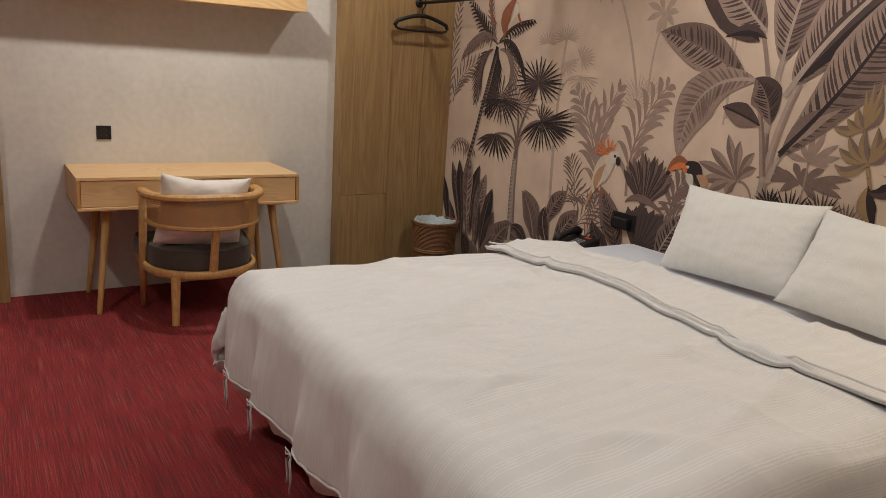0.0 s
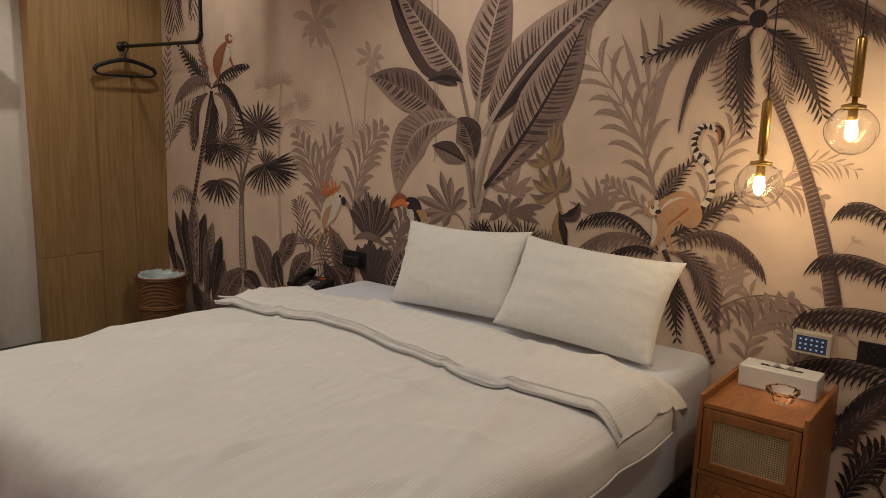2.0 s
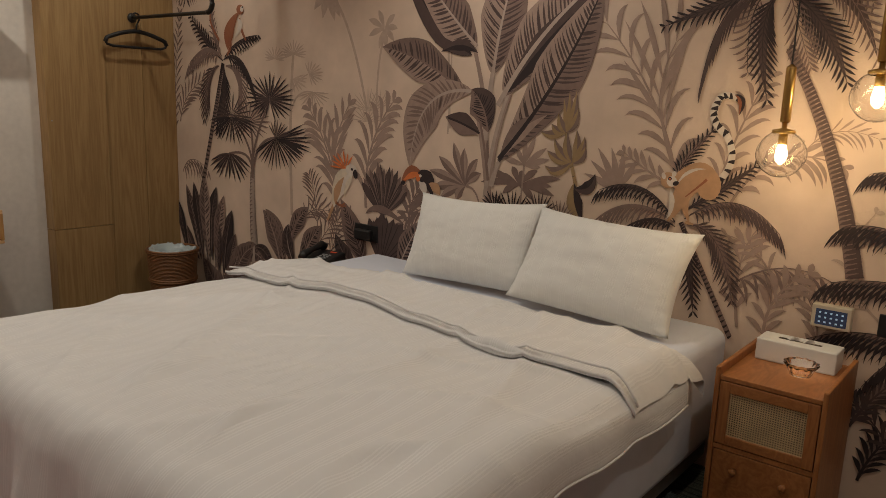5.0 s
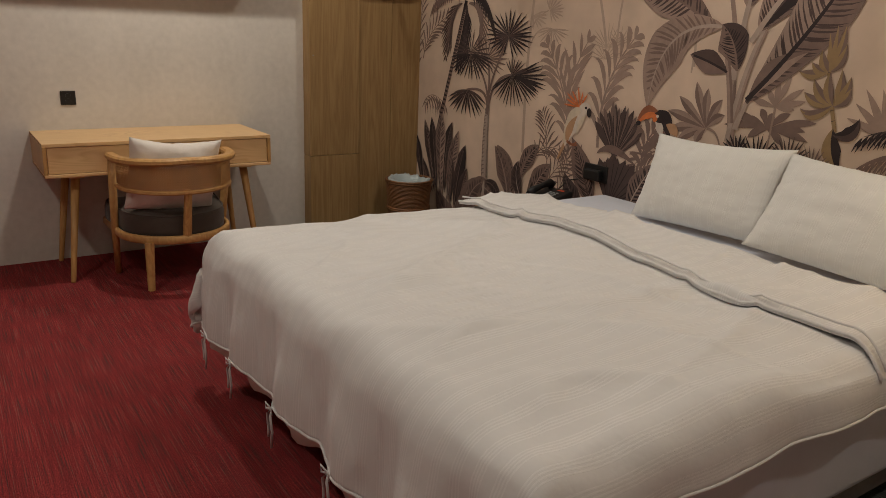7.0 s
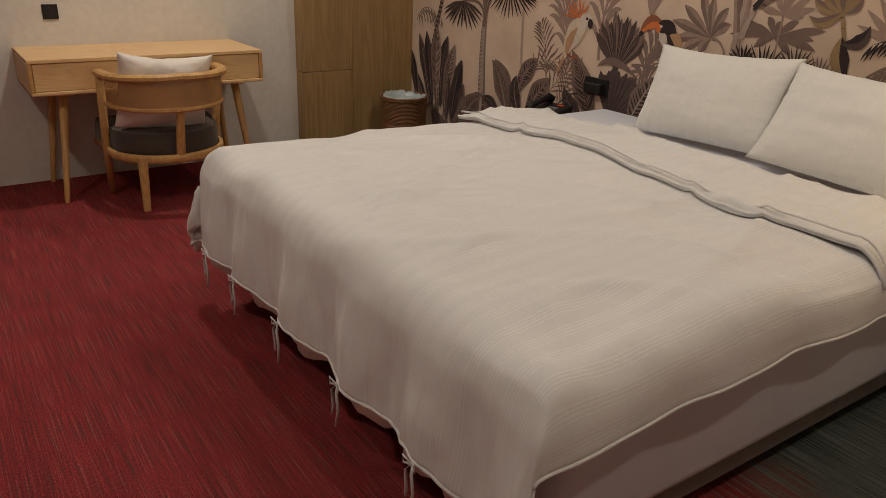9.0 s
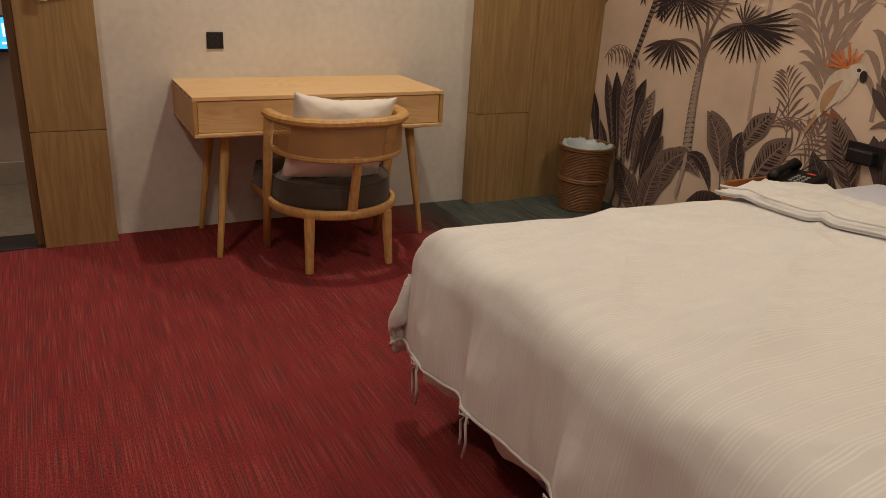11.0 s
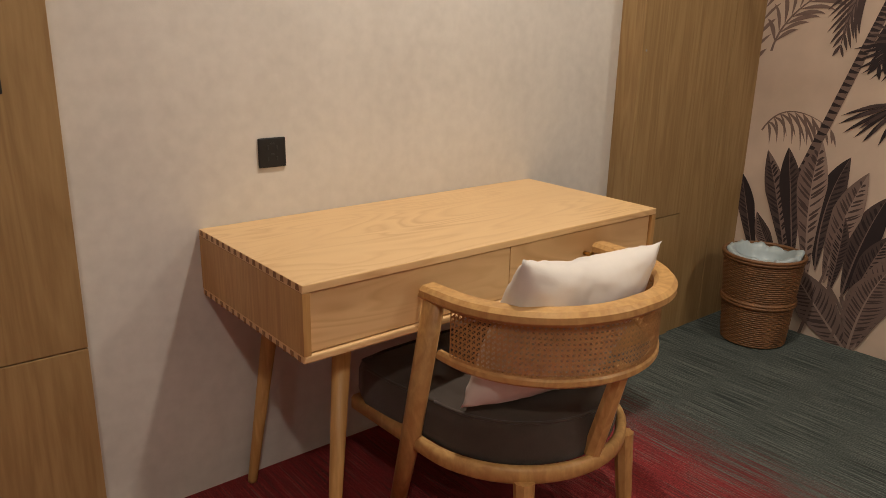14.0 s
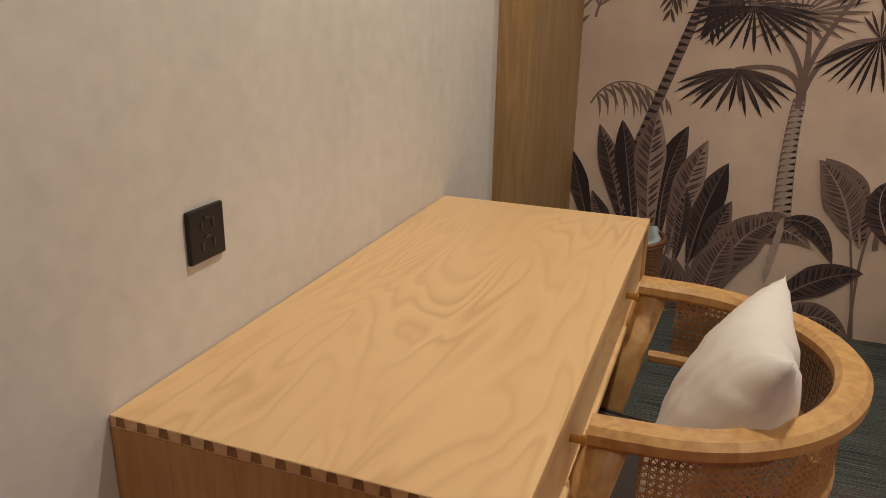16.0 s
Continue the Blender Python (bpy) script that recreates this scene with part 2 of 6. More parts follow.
M_CHAIR = wood("ash_chair_wood", (0.50, 0.27, 0.095), (0.68, 0.415, 0.16), (5, 5, 2.2), 0.4, 1.6)
M_CANE = plain("woven_cane", (0.52, 0.28, 0.105), 0.55, var=0.3, scale=160)
M_SEAT = plain("charcoal_seat_fabric", (0.062, 0.045, 0.035), 0.9, var=0.18, scale=240, bump=0.5, bump_scale=700, sheen=0.2)
M_CUSHION = plain("cream_cotton", (0.78, 0.73, 0.68), 0.85, var=0.04, scale=30, bump=0.25, bump_scale=500, sheen=0.2)
M_DUVET = striped_cotton("striped_duvet_cotton", (0.80, 0.79, 0.785), 0.07)
M_PILLOW = striped_cotton("striped_pillow_cotton", (0.80, 0.79, 0.76), 0.02)
# White sheet; the cool light on its near side is tinted into the colour.
M_SHEET = plain("cool_light_tinted_sheet", (0.66, 0.69, 0.78), 0.8, var=0.04, scale=14, bump=0.3, bump_scale=30)
M_BASE = plain("grey_bed_base_fabric", (0.20, 0.19, 0.185), 0.9, var=0.15, scale=200, bump=0.4)
M_BLACK = plain("black_plastic", (0.007, 0.007, 0.008), 0.5, var=0.2, scale=60)
M_BLACK_METAL = plain("black_powder_coat", (0.014, 0.013, 0.013), 0.45, var=0.2, scale=90)
M_WICKER = plain("brown_wicker", (0.20, 0.090, 0.035), 0.5, var=0.35, scale=130)
M_BAG = plain("pale_blue_bin_bag", (0.42, 0.49, 0.51), 0.3, var=0.1, scale=25)
M_CHERRY = wood("orange_cherry_wood", (0.30, 0.115, 0.035), (0.44, 0.185, 0.06), (2.0, 7, 7), 0.4, 1.4)
M_CHERRY_UP = wood("orange_cherry_upright", (0.30, 0.115, 0.035), (0.44, 0.185, 0.06), (8, 8, 1.0), 0.4, 1.4)
M_RATTAN = plain("pale_rattan", (0.62, 0.47, 0.27), 0.6, var=0.25, scale=150)
M_DARKBACK = plain("dark_backing", (0.045, 0.027, 0.014), 0.8)
M_WHITE = plain("white_plastic", (0.74, 0.73, 0.69), 0.4, var=0.03, scale=20)
M_GREYKEY = plain("grey_keys", (0.30, 0.31, 0.31), 0.5, var=0.1)
M_CREAM = plain("champagne_plastic", (0.62, 0.56, 0.44), 0.35, metal=0.3, var=0.05)
M_BRASS = plain("satin_brass", (0.62, 0.40, 0.13), 0.28, metal=1.0, var=0.08, scale=60)
M_GLASS = glass("clear_glass")
M_BULB = plain("bulb_glow", (1.0, 0.85, 0.55), 0.4, emit=(1.0, 0.70, 0.34), strength=25)
M_LAMP = plain("downlight_glow", (1, 0.95, 0.85), 0.4, emit=(1.0, 0.85, 0.65), strength=6)
M_SCREEN = plain("blue_screen", (0.02, 0.15, 0.4), 0.3, emit=(0.03, 0.42, 0.95), strength=1.4)
M_SCREEN_TXT = plain("screen_text", (0.7, 0.8, 0.9), 0.3, emit=(0.7, 0.85, 1.0), strength=1.2)
M_LCD = plain("lcd_blue", (0.04, 0.06, 0.12), 0.25, emit=(0.06, 0.12, 0.30), strength=0.03)
M_LCD_TXT = plain("lcd_marks", (0.5, 0.7, 0.9), 0.3, emit=(0.45, 0.65, 0.95), strength=0.14)
M_STONE = plain("grey_stone_floor", (0.22, 0.185, 0.145), 0.45, var=0.35, scale=22, bump=0.2)
M_MARBLE = plain("black_marble", (0.018, 0.018, 0.020), 0.2, var=0.6, scale=14)
M_PINK = plain("warm_bath_wall", (0.44, 0.37, 0.33), 0.6, var=0.05, scale=12)
M_RED = plain("red_label", (0.6, 0.08, 0.03), 0.5)
M_KEYBLUE = plain("blue_grey_print", (0.25, 0.32, 0.42), 0.6)


# ---- builders ----
def part(name, bm, material, parent, label="", smooth=False, m=None):
    me = bpy.data.meshes.new(name)
    bm.to_mesh(me)
    bm.free()
    me.materials.append(material)
    if smooth:
        for p in me.polygons:
            p.use_smooth = True
    ob = new(name, me)
    if parent is not None:
        ob.parent = parent
    if m is not None:
        ob.matrix_basis = m
    if label:
        ob["label"] = label
    return ob


def share(ob, parent, m):
    """One more piece on the same mesh."""
    o = new(ob.name.split(".")[0], ob.data)
    o.parent = parent
    o.matrix_basis = m
    return o


def thing(name, x, y, z, label, category, group="", rz=0, kind=""):
    e = new(name)
    e.empty_display_size = 0.1
    e.matrix_basis = pose(x, y, z, 0, 0, rz)
    return tagged(e, label, category, group, kind)


def box(bm, x0, x1, y0, y1, z0, z1, bev=0.0, seg=2):
    r = bmesh.ops.create_cube(bm, size=1.0)
    vs = r["verts"]
    for v in vs:
        v.co = Vector(((x0 + x1) / 2 + v.co.x * (x1 - x0), (y0 + y1) / 2 + v.co.y * (y1 - y0), (z0 + z1) / 2 + v.co.z * (z1 - z0)))
    if bev:
        es = list({e for v in vs for e in v.link_edges})
        bmesh.ops.bevel(bm, geom=es, offset=bev, segments=seg, affect="EDGES", profile=0.5)
    return bm


def boxed(x0, x1, y0, y1, z0, z1, bev=0.0, seg=2):
    return box(bmesh.new(), x0, x1, y0, y1, z0, z1, bev, seg)


def lathe(profile, seg=32, bm=None, center=(0, 0, 0)):
    """Surface of revolution about z from (radius, height) rows."""
    bm = bm or bmesh.new()
    rings = []
    for r, z in profile:
        rings.append([bm.verts.new((center[0] + r * math.cos(a), center[1] + r * math.sin(a), center[2] + z)) for a in (2 * math.pi * i / seg for i in range(seg))])
    for a, b in zip(rings, rings[1:]):
        for i in range(seg):
            bm.faces.new((a[i], a[(i + 1) % seg], b[(i + 1) % seg], b[i]))
    for ring, flip in ((rings[0], True), (rings[-1], False)):
        bm.faces.new(list(reversed(ring)) if flip else ring)
    return bm


def tube(points, radii, seg=10, bm=None, flat=1.0, up=Vector((0, 0, 1)), cap=True):
    """A round or flattened bar along points."""
    bm = bm or bmesh.new()
    pts = [Vector(p) for p in points]
    if not hasattr(radii, "__len__"):
        radii = [radii] * len(pts)
    rings = []
    for i, p in enumerate(pts):
        d = (pts[min(i + 1, len(pts) - 1)] - pts[max(i - 1, 0)]).normalized()
        u = up if abs(d.dot(up)) < 0.95 else Vector((1, 0, 0))
        s = d.cross(u).normalized()
        t = s.cross(d).normalized()
        rings.append([bm.verts.new(p + s * math.cos(a) * radii[i] * flat + t * math.sin(a) * radii[i]) for a in (2 * math.pi * k / seg for k in range(seg))])
    for a, b in zip(rings, rings[1:]):
        for k in range(seg):
            bm.faces.new((a[k], a[(k + 1) % seg], b[(k + 1) % seg], b[k]))
    if cap:
        bm.faces.new(list(reversed(rings[0])))
        bm.faces.new(rings[-1])
    return bm


def sweep_rect(points, w, h, bm=None, bev=0.0):
    """A bar of rectangular section (w across, h upright, rounded) along level points."""
    bm = bm or bmesh.new()
    pts = [Vector(p) for p in points]
    c = min(w, h) * 0.28
    sec = [(-w / 2 + c, -h / 2), (w / 2 - c, -h / 2), (w / 2, -h / 2 + c), (w / 2, h / 2 - c), (w / 2 - c, h / 2), (-w / 2 + c, h / 2), (-w / 2, h / 2 - c), (-w / 2, -h / 2 + c)]
    rings = []
    for i, p in enumerate(pts):
        d = pts[min(i + 1, len(pts) - 1)] - pts[max(i - 1, 0)]
        s = Vector((d.y, -d.x, 0)).normalized()
        rings.append([bm.verts.new(p + s * a + Vector((0, 0, b))) for a, b in sec])
    for a, b in zip(rings, rings[1:]):
        for k in range(8):
            bm.faces.new((a[k], b[k], b[(k + 1) % 8], a[(k + 1) % 8]))
    bm.faces.new(rings[0])
    bm.faces.new(list(reversed(rings[-1])))
    return bm


def fbm(x, y, z=0.0, f=1.0):
    return noise.noise(Vector((x * f, y * f, z))) + 0.5 * noise.noise(Vector((x * f * 2.1, y * f * 2.1, z + 7)))


# ---- structure ----
WX = 2.495   # mural wall
X0, Y0 = -2.3, -6.0
floor = tagged(part("floor", boxed(X0, WX, Y0, 0.0, -0.05, 0.0), M_CARPET, None), "red line-patterned carpet fading to slate green", "carpet", kind="structure")
tagged(part("ceiling", boxed(X0 - 0.1, WX + 0.1, Y0 - 0.1, 1.7, CEIL, CEIL + 0.1), M_CEIL, None), "plain white painted ceiling", "ceiling", kind="structure")
wall_east = tagged(part("wall_east", boxed(WX, WX + 0.12, Y0, 0.1, -0.05, CEIL), plain("mural_ground", (0.60, 0.465, 0.365), 0.8, var=0.2, scale=5, bump=0.15, bump_scale=250), None), "tropical jungle mural wall in brown tones", "mural wall", kind="structure")
tagged(part("wall_north", boxed(-0.31, WX, 0.0, 0.12, -0.05, CEIL), M_WALL, None), "beige fabric-textured wallpaper wall", "wall", kind="structure")
tagged(part("wall_north_west", boxed(X0, -1.55, 0.0, 0.12, -0.05, CEIL), M_WALL, None), "beige wallpaper wall beside the doorway", "wall", kind="structure")
tagged(part("wall_over_door", boxed(-1.55, -0.63, 0.0, 0.12, 2.1, CEIL), M_WALL, None), "beige wall over the doorway", "wall", kind="structure")
tagged(part("wall_west", boxed(X0 - 0.1, X0, Y0, 0.12, -0.05, CEIL), M_PLAIN_WALL, None), "plain beige painted wall", "wall", kind="structure")
tagged(part("wall_south", boxed(X0 - 0.1, WX + 0.1, Y0 - 0.1, Y0, -0.05, CEIL), M_PLAIN_WALL, None), "plain beige painted wall", "wall", kind="structure")
# next room seen through the doorway
tagged(part("bath_floor", boxed(-1.9, -0.2, 0.12, 1.6, -0.06, -0.004), M_STONE, None), "mottled grey stone floor beyond the doorway", "floor", kind="structure")
tagged(part("bath_wall_back", boxed(-2.0, -0.1, 1.1, 1.2, -0.05, CEIL), M_PINK, None), "warm beige wall of the next room", "wall", kind="structure")
tagged(part("bath_wall_east", boxed(-0.3, -0.2, 0.12, 1.1, -0.05, CEIL), M_PINK, None), "warm beige side wall of the next room", "wall", kind="structure")
tagged(part("bath_wall_west", boxed(-2.0, -1.9, 0.12, 1.1, -0.05, CEIL), M_PINK, None), "warm beige side wall of the next room", "wall", kind="structure")
tagged(part("baseboard", boxed(-1.9, -0.3, 1.085, 1.1, -0.004, 0.13, 0.003), plain("tile_skirting", (0.36, 0.31, 0.27), 0.5, var=0.08), None), "beige tile skirting in the next room", "baseboard", kind="structure")
tagged(part("threshold", boxed(-1.55, -0.64, -0.085, 0.12, -0.03, 0.006, 0.003), M_MARBLE, None), "black marble doorway threshold", "threshold", kind="structure")

# panelling column beside the doorway
col = thing("door_panelling", -0.47, -0.05, 0, "oak laminate wall panelling beside the doorway", "wall panelling", kind="structure")
part("lower_panel", boxed(-0.16, 0.155, -0.05, 0.05, 0.0, 0.5465, 0.0015), M_PANEL, col)
part("upper_panel", boxed(-0.16, 0.155, -0.05, 0.05, 0.5495, CEIL, 0.0015), M_PANEL, col)
jamb = tagged(part("door_frame", boxed(-0.664, -0.632, -0.055, 0.12, 0.0, 2.1, 0.003), M_JAMB, None), "dark oak door frame of an open doorway", "door frame", kind="structure")
part("door_stop", boxed(-0.670, -0.664, 0.02, 0.05, 0.0, 2.1, 0.001), M_JAMB, jamb)
tagged(part("door_frame", boxed(-1.55, -1.50, -0.055, 0.12, 0.0, 2.1, 0.003), M_JAMB, None), "dark oak door frame of an open doorway", "door frame", kind="structure")
# corner panelling
colr = thing("corner_panelling", 2.07, -0.05, 0, "oak laminate wall panelling in the room corner", "wall panelling", kind="structure")
part("lower_panel", boxed(-0.425, -0.06, -0.055, 0.05, 0.0, 0.5385, 0.0015), M_PANEL, colr)
part("upper_panel", boxed(-0.425, -0.06, -0.055, 0.05, 0.5415, CEIL, 0.0015), M_PANEL, colr)
part("tall_panel", boxed(-0.057, 0.19, -0.047, 0.05, 0.0, CEIL, 0.0015), M_PANEL, colr)
part("tall_panel", boxed(0.1925, 0.423, -0.047, 0.05, 0.0, CEIL, 0.0015), M_PANEL, colr)
part("screw_cap", lathe(((0.004, 0), (0.004, 0.002)), 8), M_GREYKEY, colr, m=pose(-0.40, -0.0545, 1.2, 90))

# Fittings for the unseen lamps; those over bed and room are only added.
for lx, ly, lw in (*DESK_AND_FILL_LIGHTS, BATH_LIGHT):
    dl = thing("downlight", lx, ly, CEIL, "unseen round recessed ceiling lamp at an assumed spot", "ceiling light", "ceiling downlights")
    part("trim_ring", lathe(((0.045, -0.004), (0.055, -0.006), (0.058, 0.0), (0.045, 0.0)), 24), M_WHITE, dl, smooth=True)
    part("lens", lathe(((0.043, -0.002), (0.043, 0.0)), 24), M_LAMP, dl)


# ---- desk ----
def build_desk():
    d = thing("desk", 0, 0, 0, "light pine writing desk with two drawers against the wall", "desk")
    W, D, ZB, ZT, T = 1.2, 0.54, 0.583, 0.76, 0.018
    part("top", boxed(0, W, -D, -0.002, ZT - T, ZT, 0.002), M_DESK, d)
    part("bottom_panel", boxed(0, W, -D, -0.002, ZB, ZB + T, 0.004), M_DESK, d)
    for x in (0.0, W - T):
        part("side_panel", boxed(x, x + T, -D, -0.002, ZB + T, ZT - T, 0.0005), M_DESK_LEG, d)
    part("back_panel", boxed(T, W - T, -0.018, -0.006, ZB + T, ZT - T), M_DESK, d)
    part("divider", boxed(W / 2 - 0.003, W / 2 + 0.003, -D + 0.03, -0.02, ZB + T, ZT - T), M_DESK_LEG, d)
    for x0, x1 in ((T + 0.003, W / 2 - 0.0015), (W / 2 + 0.0015, W - T - 0.003)):
        dr = part("drawer", boxed(x0, x1, -D + 0.008, -0.08, ZB + T + 0.003, ZT - T - 0.003, 0.0015), M_DESK, d, "pine drawer with wide grain")
        kx = (x0 + x1) / 2
        kb = lathe(((0.006, 0), (0.0055, 0.012), (0.009, 0.024), (0.0095, 0.026), (0.008, 0.0275)), 20)
        part("knob", kb, M_BRASS, dr, "small conical brass knob", True, pose(kx, -D + 0.008, 0.672, 90))
    bm = bmesh.new()
    for k, (y, z, w) in enumerate(((-0.0105, -0.0085, 1), (0.0105, -0.0085, 1), (0.008, 0.0085, 0.8), (-0.008, 0.0085, 0.8))):
        bm.verts.new((-0.0006, y, z))
    for y, z in ((-0.0105, -0.0085), (0.0105, -0.0085), (0.008, 0.0085), (-0.008, 0.0085)):
        bm.verts.new((0.0006, y, z))
    bm.verts.ensure_lookup_table()
    v = bm.verts
    for f in ((0, 1, 2, 3), (7, 6, 5, 4), (0, 4, 5, 1), (1, 5, 6, 2), (2, 6, 7, 3), (3, 7, 4, 0)):
        bm.faces.new([v[i] for i in f])
    first = None
    for x in (0.0, W):
        for z in (ZT - 0.0075, ZB + 0.0075):
            for k in range(16):
                m = pose(x, -0.02 - k * 0.0333, z, 0 if z > 0.67 else 180, 0, 0) @ Matrix.Diagonal((1, 0.72, 0.8, 1))
                if first is None:
                    first = part("dovetail", bm, M_JOINT, d, m=m)
                else:
                    share(first, d, m)
    for sx in (0, 1):
        for sy in (0, 1):
            fx, tx = ((0.088, 0.155) if sx == 0 else (1.128, 1.06))
            fy, ty = ((-0.485, -0.44) if sy == 0 else (-0.04, -0.10))
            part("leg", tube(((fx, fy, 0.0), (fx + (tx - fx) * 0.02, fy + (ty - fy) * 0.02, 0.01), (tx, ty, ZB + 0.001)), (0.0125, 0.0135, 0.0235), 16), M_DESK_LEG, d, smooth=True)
    for x in (0.155, 1.06):
        part("leg_mount", boxed(x - 0.035, x + 0.035, -0.50, -0.06, ZB - 0.014, ZB, 0.003), M_DESK, d)


build_desk()


# ---- chair ----
def build_chair():
    c = thing("barrel_chair", 0.615, -0.58, 0, "ash wood barrel chair with cane back and charcoal seat", "chair")
    RB, CB = 0.298, -0.046         # back rail radius and centre
    top = 0.702

    def arc(r, cy, a0, a1, n, z):
        return [(r * math.cos(a), cy + r * math.sin(a), z(a) if callable(z) else z) for a in (a0 + (a1 - a0) * i / n for i in range(n + 1))]

    a0, a1 = radians(180 - 4), radians(360 + 4)
    dip = lambda a: top - 0.012 * abs(math.cos(a))
    ends = [[(sx * (RB + 0.004), 0.022, top - 0.012), (sx * (RB + 0.003), -0.015, top - 0.012)] for sx in (-1, 1)]
    part("top_rail", sweep_rect(ends[0] + arc(RB, CB, math.pi, 2 * math.pi, 72, dip) + ends[1][::-1], 0.054, 0.034), M_CHAIR, c)
    part("lower_rail", sweep_rect([(-RB + 0.010, -0.01, top - 0.165)] + arc(RB - 0.010, CB, math.pi, 2 * math.pi, 40, top - 0.165) + [(RB - 0.010, -0.01, top - 0.165)], 0.022, 0.024), M_CHAIR, c)
    # cane weave between the rails
    bm = bmesh.new()
    z0, z1 = top - 0.153, top - 0.02
    R = RB - 0.006
    ca0, ca1 = a0 + 0.09, a1 - 0.09
    span = (ca1 - ca0) * R

    def strand(pts, w, off):
        prev = None
        for (s, z) in pts:
            a = ca0 + s / R
            r = R + off
            p = Vector((r * math.cos(a), CB + r * math.sin(a), z))
            if prev is not None:
                t = Vector((pts[-1][0] - pts[0][0], pts[-1][1] - pts[0][1], 0)).normalized()
                nz, ns = t.x * w / 2, -t.y * w / 2
                pa, aa = prev_pa
                vs = []
                for (pp, ang, sg) in ((pa, aa, 1), (p, a, 1), (p, a, -1), (pa, aa, -1)):
                    tg = Vector((-math.sin(ang), math.cos(ang), 0))
                    vs.append(bm.verts.new(pp + tg * ns * sg + Vector((0, 0, nz * sg))))
                bm.faces.new(vs)
            prev = p
            prev_pa = (p, a)

    pitch = 0.0125
    nv = int(span / pitch)
    for k in range(nv + 1):
        for o in (-0.0014, 0.0014):
            strand([(k * pitch + o, z0), (k * pitch + o, z1)], 0.0021, 0.0003 if o < 0 else 0.0012)
    nh = int((z1 - z0) / pitch)
    for k in range(nh + 1):
        for o in (-0.0014, 0.0014):
            strand([(span * i / 60, z0 + k * pitch + o) for i in range(61)], 0.0021, 0.0021)
    H = z1 - z0
    for k in range(-int(H / pitch), nv + 1):
        for sg in (1, -1):
            pts = []
            for i in range(9):
                s = k * pitch + pitch / 2 + (H * i / 8 if sg > 0 else H - H * i / 8)
                if 0 <= s <= span:
                    pts.append((s, z0 + H * i / 8))
            if len(pts) > 1:
                strand(pts, 0.0023, 0.003 if sg > 0 else 0.0038)
    cane = part("cane_panel", bm, M_CANE, c, "woven honey-brown cane")
    cane["kind"] = "stuff"
    # seat frame: a U that runs on to the front
    path = [(-0.30, 0.34, 0.270)] + [(0.291 * math.cos(a), 0.03 + 0.291 * math.sin(a), 0.270) for a in (math.pi + math.pi * i / 24 for i in range(25))] + [(0.30, 0.34, 0.270)]
    part("seat_frame", sweep_rect(path, 0.026, 0.044), M_CHAIR, c, smooth=True)
    part("front_rail", boxed(-0.30, 0.30, 0.325, 0.35, 0.252, 0.288, 0.004), M_CHAIR, c)
    # cushion
    out = []
    for i in range(33):
        a = math.pi + math.pi * i / 32
        out.append((0.272 * math.cos(a), 0.03 + 0.272 * math.sin(a)))
    out += [(0.285, 0.10), (0.30, 0.18), (0.305, 0.28), (0.285, 0.335), (0.2, 0.35), (0.0, 0.356), (-0.2, 0.35), (-0.285, 0.335), (-0.305, 0.28), (-0.30, 0.18), (-0.285, 0.10)]
    bm = bmesh.new()
    cx, cy = 0, 0.05
    rings = []
    for s, z in ((0.93, 0.272), (1.0, 0.284), (1.015, 0.31), (1.012, 0.368), (0.995, 0.386), (0.985, 0.391), (0.965, 0.389), (0.9, 0.402), (0.7, 0.411), (0.4, 0.415), (0.1, 0.416)):
        rings.append([bm.verts.new((cx + (x - cx) * s, cy + (y - cy) * s, z)) for x, y in out])
    for a, b in zip(rings, rings[1:]):
        for i in range(len(a)):
            bm.faces.new((a[i], a[(i + 1) % len(a)], b[(i + 1) % len(a)], b[i]))
    bm.faces.new(rings[-1])
    bm.faces.new(list(reversed(rings[0])))
    seat = part("seat", bm, M_SEAT, c, "thick charcoal fabric seat pad", True)
    part("piping", tube([(cx + (x - cx) * 0.985, cy + (y - cy) * 0.985, 0.392) for x, y in out + out[:1]], 0.004, 6), M_SEAT, seat, smooth=True)
    # legs
    for sx in (-1, 1):
        part("arm_post", tube(((sx * 0.283, 0.172, 0.0), (sx * 0.297, 0.085, 0.29), (sx * 0.303, -0.005, top - 0.02)), (0.016, 0.020, 0.020), 10, flat=1.6), M_CHAIR, c, smooth=True)
        part("rear_leg", tube(((sx * 0.195, -0.226, 0.0), (sx * 0.185, -0.205, 0.258)), (0.019, 0.026), 8), M_CHAIR, c)
    part("back_post", tube(((0, -0.25, 0.29), (0, -0.315, top - 0.16)), (0.024, 0.02), 8), M_CHAIR, c)


build_chair()


